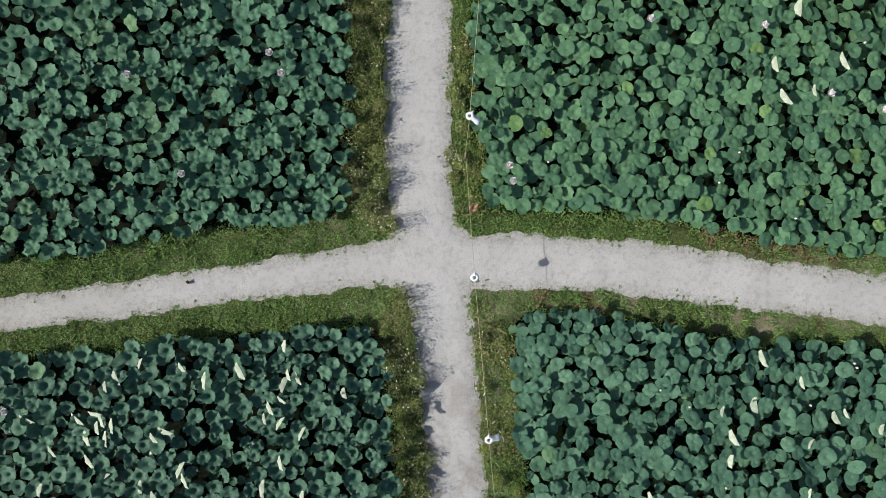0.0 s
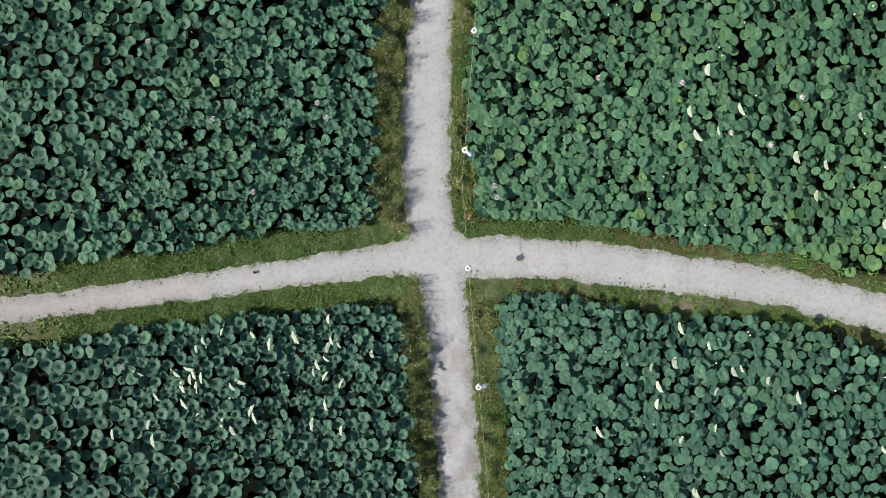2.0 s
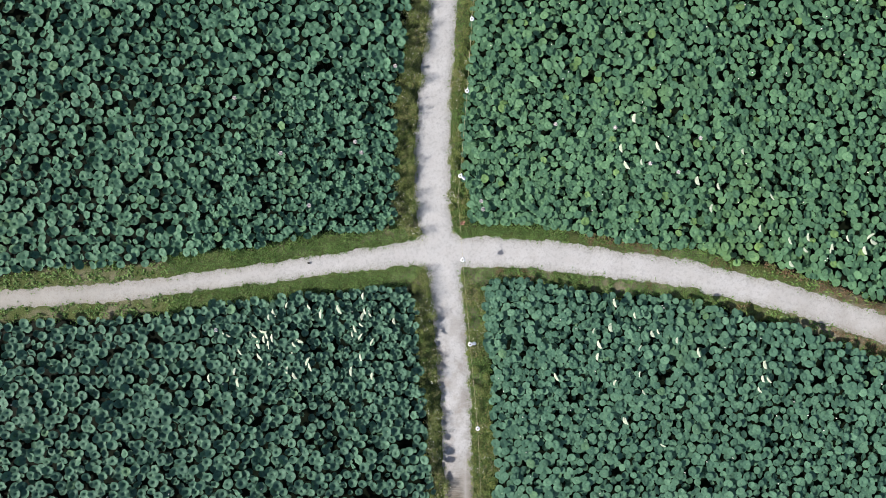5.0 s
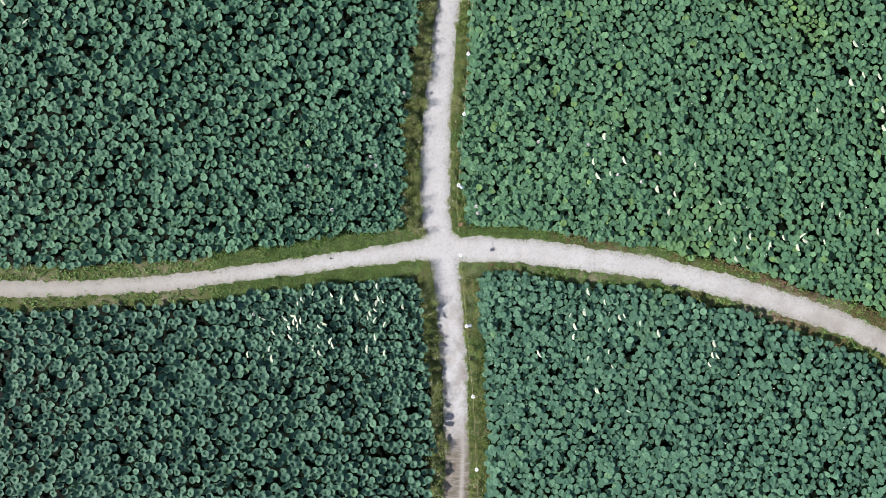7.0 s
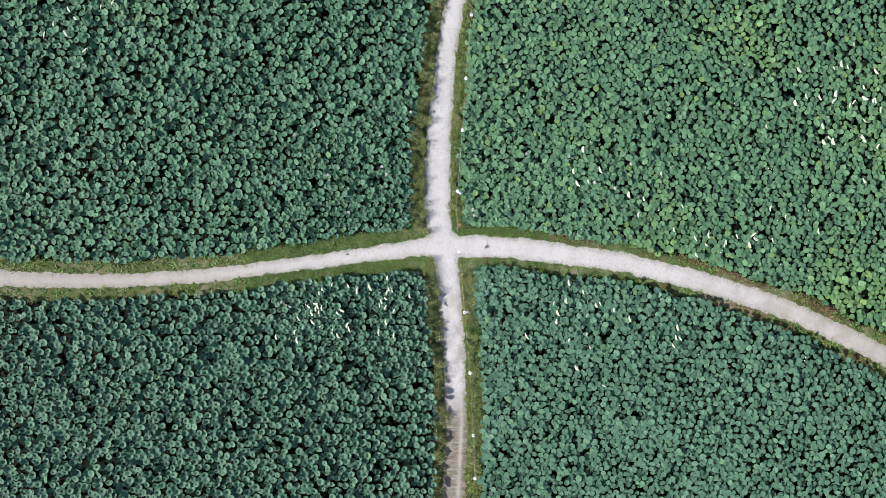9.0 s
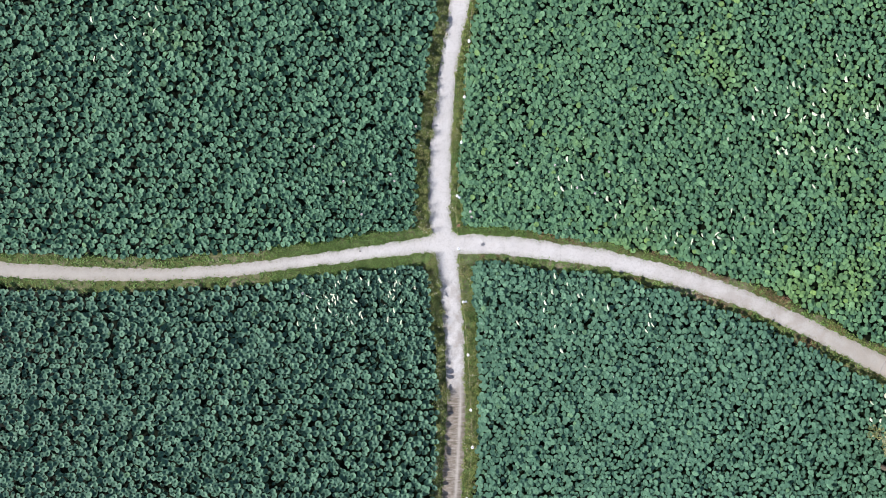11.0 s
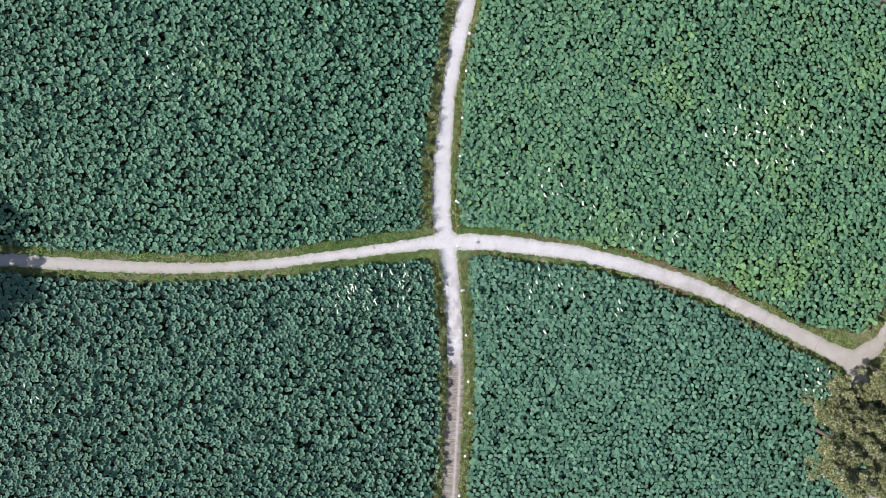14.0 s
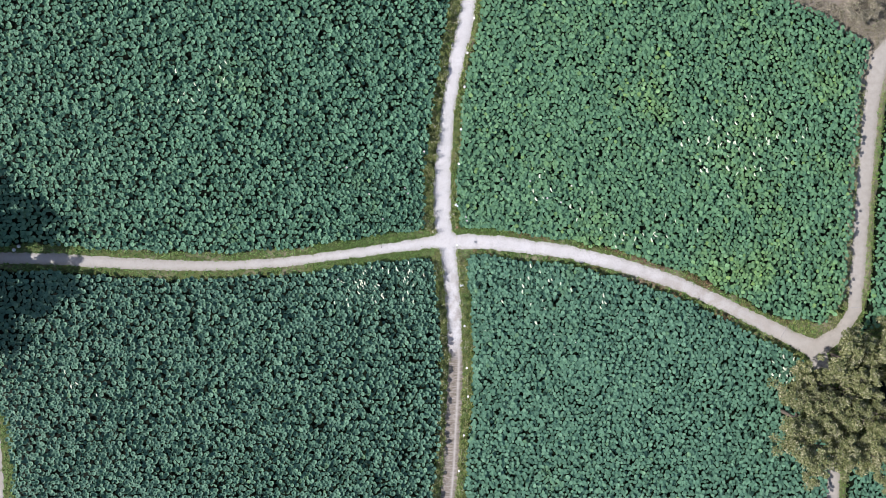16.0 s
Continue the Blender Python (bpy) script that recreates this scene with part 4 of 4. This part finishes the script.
def lantern(x, y, bag):
    """A white cloth lantern, open on top, with a tail tied along the rope; some have a long bag blown to one side."""
    ob = tagged(empty("lantern", x, y, ROPE_HEIGHT), "white cloth lantern with a long bag hanging from the rope" if bag else "round white cloth lantern hanging from the rope",
                "lantern", "lanterns on the rope")
    shade = part("shade", lathe("shade", [(0.040, -0.055), (0.050, -0.02), (0.085, -0.008), (0.120, -0.03), (0.132, -0.075), (0.115, -0.13), (0.070, -0.165), (0.001, -0.17)],
                        M_LANTERN, 24, 0.03), ob)
    # black dish below the rim; the hollow's shade is put into its colour
    part("lining", lathe("lining", [(0.041, -0.050), (0.030, -0.070), (0.001, -0.072)], M_DARK, 12), shade, "near-black dish painted as the shade in the hollow")
    part("tail", tube_mesh("tail", [(0, 0.08, -0.05), (-0.01, 0.13, -0.02), (-0.015, 0.19, -0.01)], [0.060, 0.028, 0.010], M_LANTERN, 10), ob)
    if bag:
        me = lathe("bag", [(0.085, -0.04), (0.100, -0.12), (0.095, -0.18), (0.118, -0.26), (0.130, -0.34), (0.110, -0.41), (0.05, -0.45), (0.001, -0.455)], M_LANTERN, 20, 0.05)
        part("bag", me, ob, "", pose(0.03, 0, -0.04, 0, -58, 8) @ Matrix.Scale(0.82, 4))
    part("hook", tube_mesh("hook", [(-0.04, 0, -0.03), (-0.02, 0, 0.0), (0, 0, 0.008), (0.02, 0, 0.0), (0.04, 0, -0.03)], [0.004] * 5, M_ROPE, 5), shade)
    return ob


first = lantern(*LANTERNS[7], False)
long_one = lantern(*LANTERNS[6], True)
for i, (x, y) in enumerate(LANTERNS):
    if i not in (6, 7):
        copy_thing(long_one if i == 8 else first, pose(x, y, ROPE_HEIGHT, 0, -6, -40 if i == 8 else 12 * (i % 3) - 12))

# ---------------------------------------------------------------- litter
v, f, u = leaf_shape(411, "fine")
dead = new("dry_leaf", mesh_np("dry_leaf", v * np.array((0.16, 0.14, 0.3)), f, M_DEAD, u, True))
dead.matrix_basis = pose(0.98, 1.36, 0.22, 12, 8, 30)
tagged(dead, "curled reddish brown dead lotus leaf in the grass", "leaf")
v, f, u = leaf_shape(415, "mid")
clod = new("dark_litter", mesh_np("dark_litter", v * np.array((0.07, 0.05, 0.16)) * (1 + 0.5 * (v[:, :1] > 0)), f, M_CLOD, u, False))
clod.matrix_basis = pose(-8.31, -1.10, 0.058, 4, 6, 160)
tagged(clod, "small dark scrap of dead leaf on the gravel", "litter")


def sack(x, y, turn):
    me = lathe("sack", [(0.001, 0.0), (0.17, 0.0), (0.22, 0.08), (0.20, 0.22), (0.12, 0.32), (0.045, 0.35), (0.07, 0.42), (0.01, 0.40)], M_SACK, 14, 0.06)
    ob = new("white_sack", me)
    ob.matrix_basis = pose(x, y, 0.0, 0, 0, turn)
    return tagged(ob, "tied white sack standing on the grass verge", "sack", "sacks by the path")


def concrete_strip(x, y, half, turn):
    """A slightly proud cast joint across the gravel."""
    bm = bmesh.new()
    bmesh.ops.create_cube(bm, size=1.0, matrix=Matrix.Diagonal((2 * half, 0.10, 0.08, 1)))
    bmesh.ops.bevel(bm, geom=bm.edges[:], offset=0.012, segments=1, affect='EDGES')
    me = bpy.data.meshes.new("concrete_strip")
    bm.to_mesh(me)
    bm.free()
    me.materials.append(M_STONE_PALE)
    ob = new("concrete_strip", me)
    ob.matrix_basis = pose(x, y, 0.03, 0, 0, turn)
    return tagged(ob, "pale concrete strip laid across the gravel path", "kerb", "strips across the path")


concrete_strip(41.3, -11.75, 0.95, 64)
concrete_strip(50.15, -8.7, 0.72, 3)


def boulder(x, y, size, seed):
    bm = bmesh.new()
    bmesh.ops.create_icosphere(bm, subdivisions=2, radius=size)
    for v in bm.verts:
        k = 1 + 0.35 * noise.noise(v.co * (2.2 / size) + Vector((seed, 0, 0)))
        v.co = Vector((v.co.x * k, v.co.y * k, v.co.z * k * 0.6))
    me = bpy.data.meshes.new("pale_stone")
    bm.to_mesh(me)
    bm.free()
    me.materials.append(M_STONE_PALE)
    ob = new("pale_stone", me)
    ob.matrix_basis = pose(x, y, size * 0.3, 0, 0, 40 * seed)
    return tagged(ob, "pale rounded stone on the lane's bare verge", "stone", "stones by the lane")


boulder(48.9, -5.85, 0.22, 1)
boulder(50.2, 12.0, 0.26, 2)
sack(-53.7, -1.30, 20)
sack(-53.1, -0.85, 70)

# ---------------------------------------------------------------- trees and shrubs
def tree(name, x, y, height, spread, seed, leaves, bark, label, size=0.16, count=7500, squash=0.75):
    r = random.Random(seed)
    g = np.random.default_rng(seed)
    ob = tagged(empty(name, x, y, -0.05), label, "tree" if "tree" in name else "shrub")
    fork = height * 0.32
    pts = [(0, 0, -0.2), (r.uniform(-.1, .1), r.uniform(-.1, .1), fork * 0.5), (r.uniform(-.2, .2), r.uniform(-.2, .2), fork), (r.uniform(-.4, .4), r.uniform(-.4, .4), height * 0.8)]
    girth = height * 0.028
    trunk = part("trunk", tube_mesh("trunk", pts, [girth * 1.35, girth, girth * 0.85, girth * 0.2], bark, 10), ob)
    ends = []
    for i in range(9):
        a = i * 2.4 + r.uniform(-.3, .3)
        reach = spread * r.uniform(0.45, 0.95)
        up = height * r.uniform(0.55, 0.98) * (1 - 0.22 * (reach / spread) ** 2)
        q = r.uniform(0.8, 1.5)
        start = Vector(pts[2]) + Vector((0, 0, fork * 0.25 * (i % 4)))
        end = Vector((math.cos(a) * reach, math.sin(a) * reach, up))
        mid = start.lerp(end, 0.5) + Vector((0, 0, height * 0.06 * q))
        part("limb", tube_mesh("limb", [start, mid, end], [girth * 0.36, girth * 0.20, girth * 0.05], bark, 7), trunk)
        ends += [end, start.lerp(end, 0.7) + Vector((r.uniform(-1, 1), r.uniform(-1, 1), r.uniform(0, 1))) * spread * 0.16]
    clumps = []
    for e in ends:
        for _ in range(7):
            clumps.append((e.x + r.gauss(0, spread * 0.19), e.y + r.gauss(0, spread * 0.19), e.z + r.gauss(0, height * 0.06), spread * r.uniform(0.08, 0.19)))
    clumps = np.array(clumps)
    pick = g.integers(0, len(clumps), count)
    way = g.normal(0, 1, (count, 3))
    way /= np.linalg.norm(way, axis=1)[:, None]
    ball = clumps[pick]
    p = ball[:, :3] + way * ball[:, 3:] * (g.random(count) ** 0.45)[:, None] * np.array((1, 1, squash))
    s = size * g.uniform(0.5, 1.3, count)
    rot = turn_matrices(g.uniform(0, 6.3, count), np.abs(g.normal(0.2, 0.7, count)), g.uniform(0, 6.3, count))
    shape = np.array([(-1, 0, 0), (0, -0.38, 0.12), (1, 0, -0.2), (0, 0.38, 0.12)])
    V = (np.einsum('nij,vj->nvi', rot, shape) * s[:, None, None] + p[:, None]).reshape(-1, 3)
    f = np.array([(0, 1, 2), (0, 2, 3)])
    part("crown", mesh_np("crown", V, (f[None] + (np.arange(count) * 4)[:, None, None]).reshape(-1, 3), leaves), ob)
    return ob


GROVE = [(40.9, -21.4, 8.2, 4.4, 1), (42.9, -17.4, 6.5, 2.8, 10), (42.9, -24.6, 8.0, 4.0, 2), (46.0, -18.2, 7.8, 3.4, 3), (47.3, -14.5, 7.0, 3.6, 4), (48.6, -20.6, 8.2, 3.8, 5), (49.4, -25.6, 7.2, 3.2, 6),
         (53.2, -17.2, 8.0, 3.8, 7), (53.6, -23.2, 8.0, 3.8, 8), (53.8, -12.4, 6.4, 3.2, 9)]
for x, y, tall_, wide_, seed in GROVE:
    tree("broadleaf_tree", x, y, tall_, wide_, seed, M_TREE, M_BARK, "olive green broadleaf tree at the pond's corner", 0.165, 13000)
for x, y, tall_, wide_, seed in ((-61.5, -1.0, 10.0, 4.6, 21), (-62.0, -7.5, 11.0, 4.8, 22), (-66.0, -4.0, 11.0, 5.0, 23), (-63.5, 2.6, 9.0, 4.0, 24), (-64.5, -12.5, 10.5, 4.4, 25)):
    tree("shade_tree", x, y, tall_, wide_, seed, M_TREE, M_BARK, "broad tree that shades the path's west end", 0.30, 9000)
for x, y, tall_, wide_, seed in ((50.4, 28.0, 2.4, 2.2, 31), (51.6, 31.0, 3.0, 2.4, 32), (56.2, 27.0, 2.6, 2.2, 33), (47.4, 30.6, 1.8, 1.6, 34), (43.2, 31.6, 1.2, 1.2, 35)):
    tree("dry_shrub", x, y, tall_, wide_, seed, M_SHRUB, M_BARK, "grey-brown dry shrub on bare soil", 0.10, 3500)
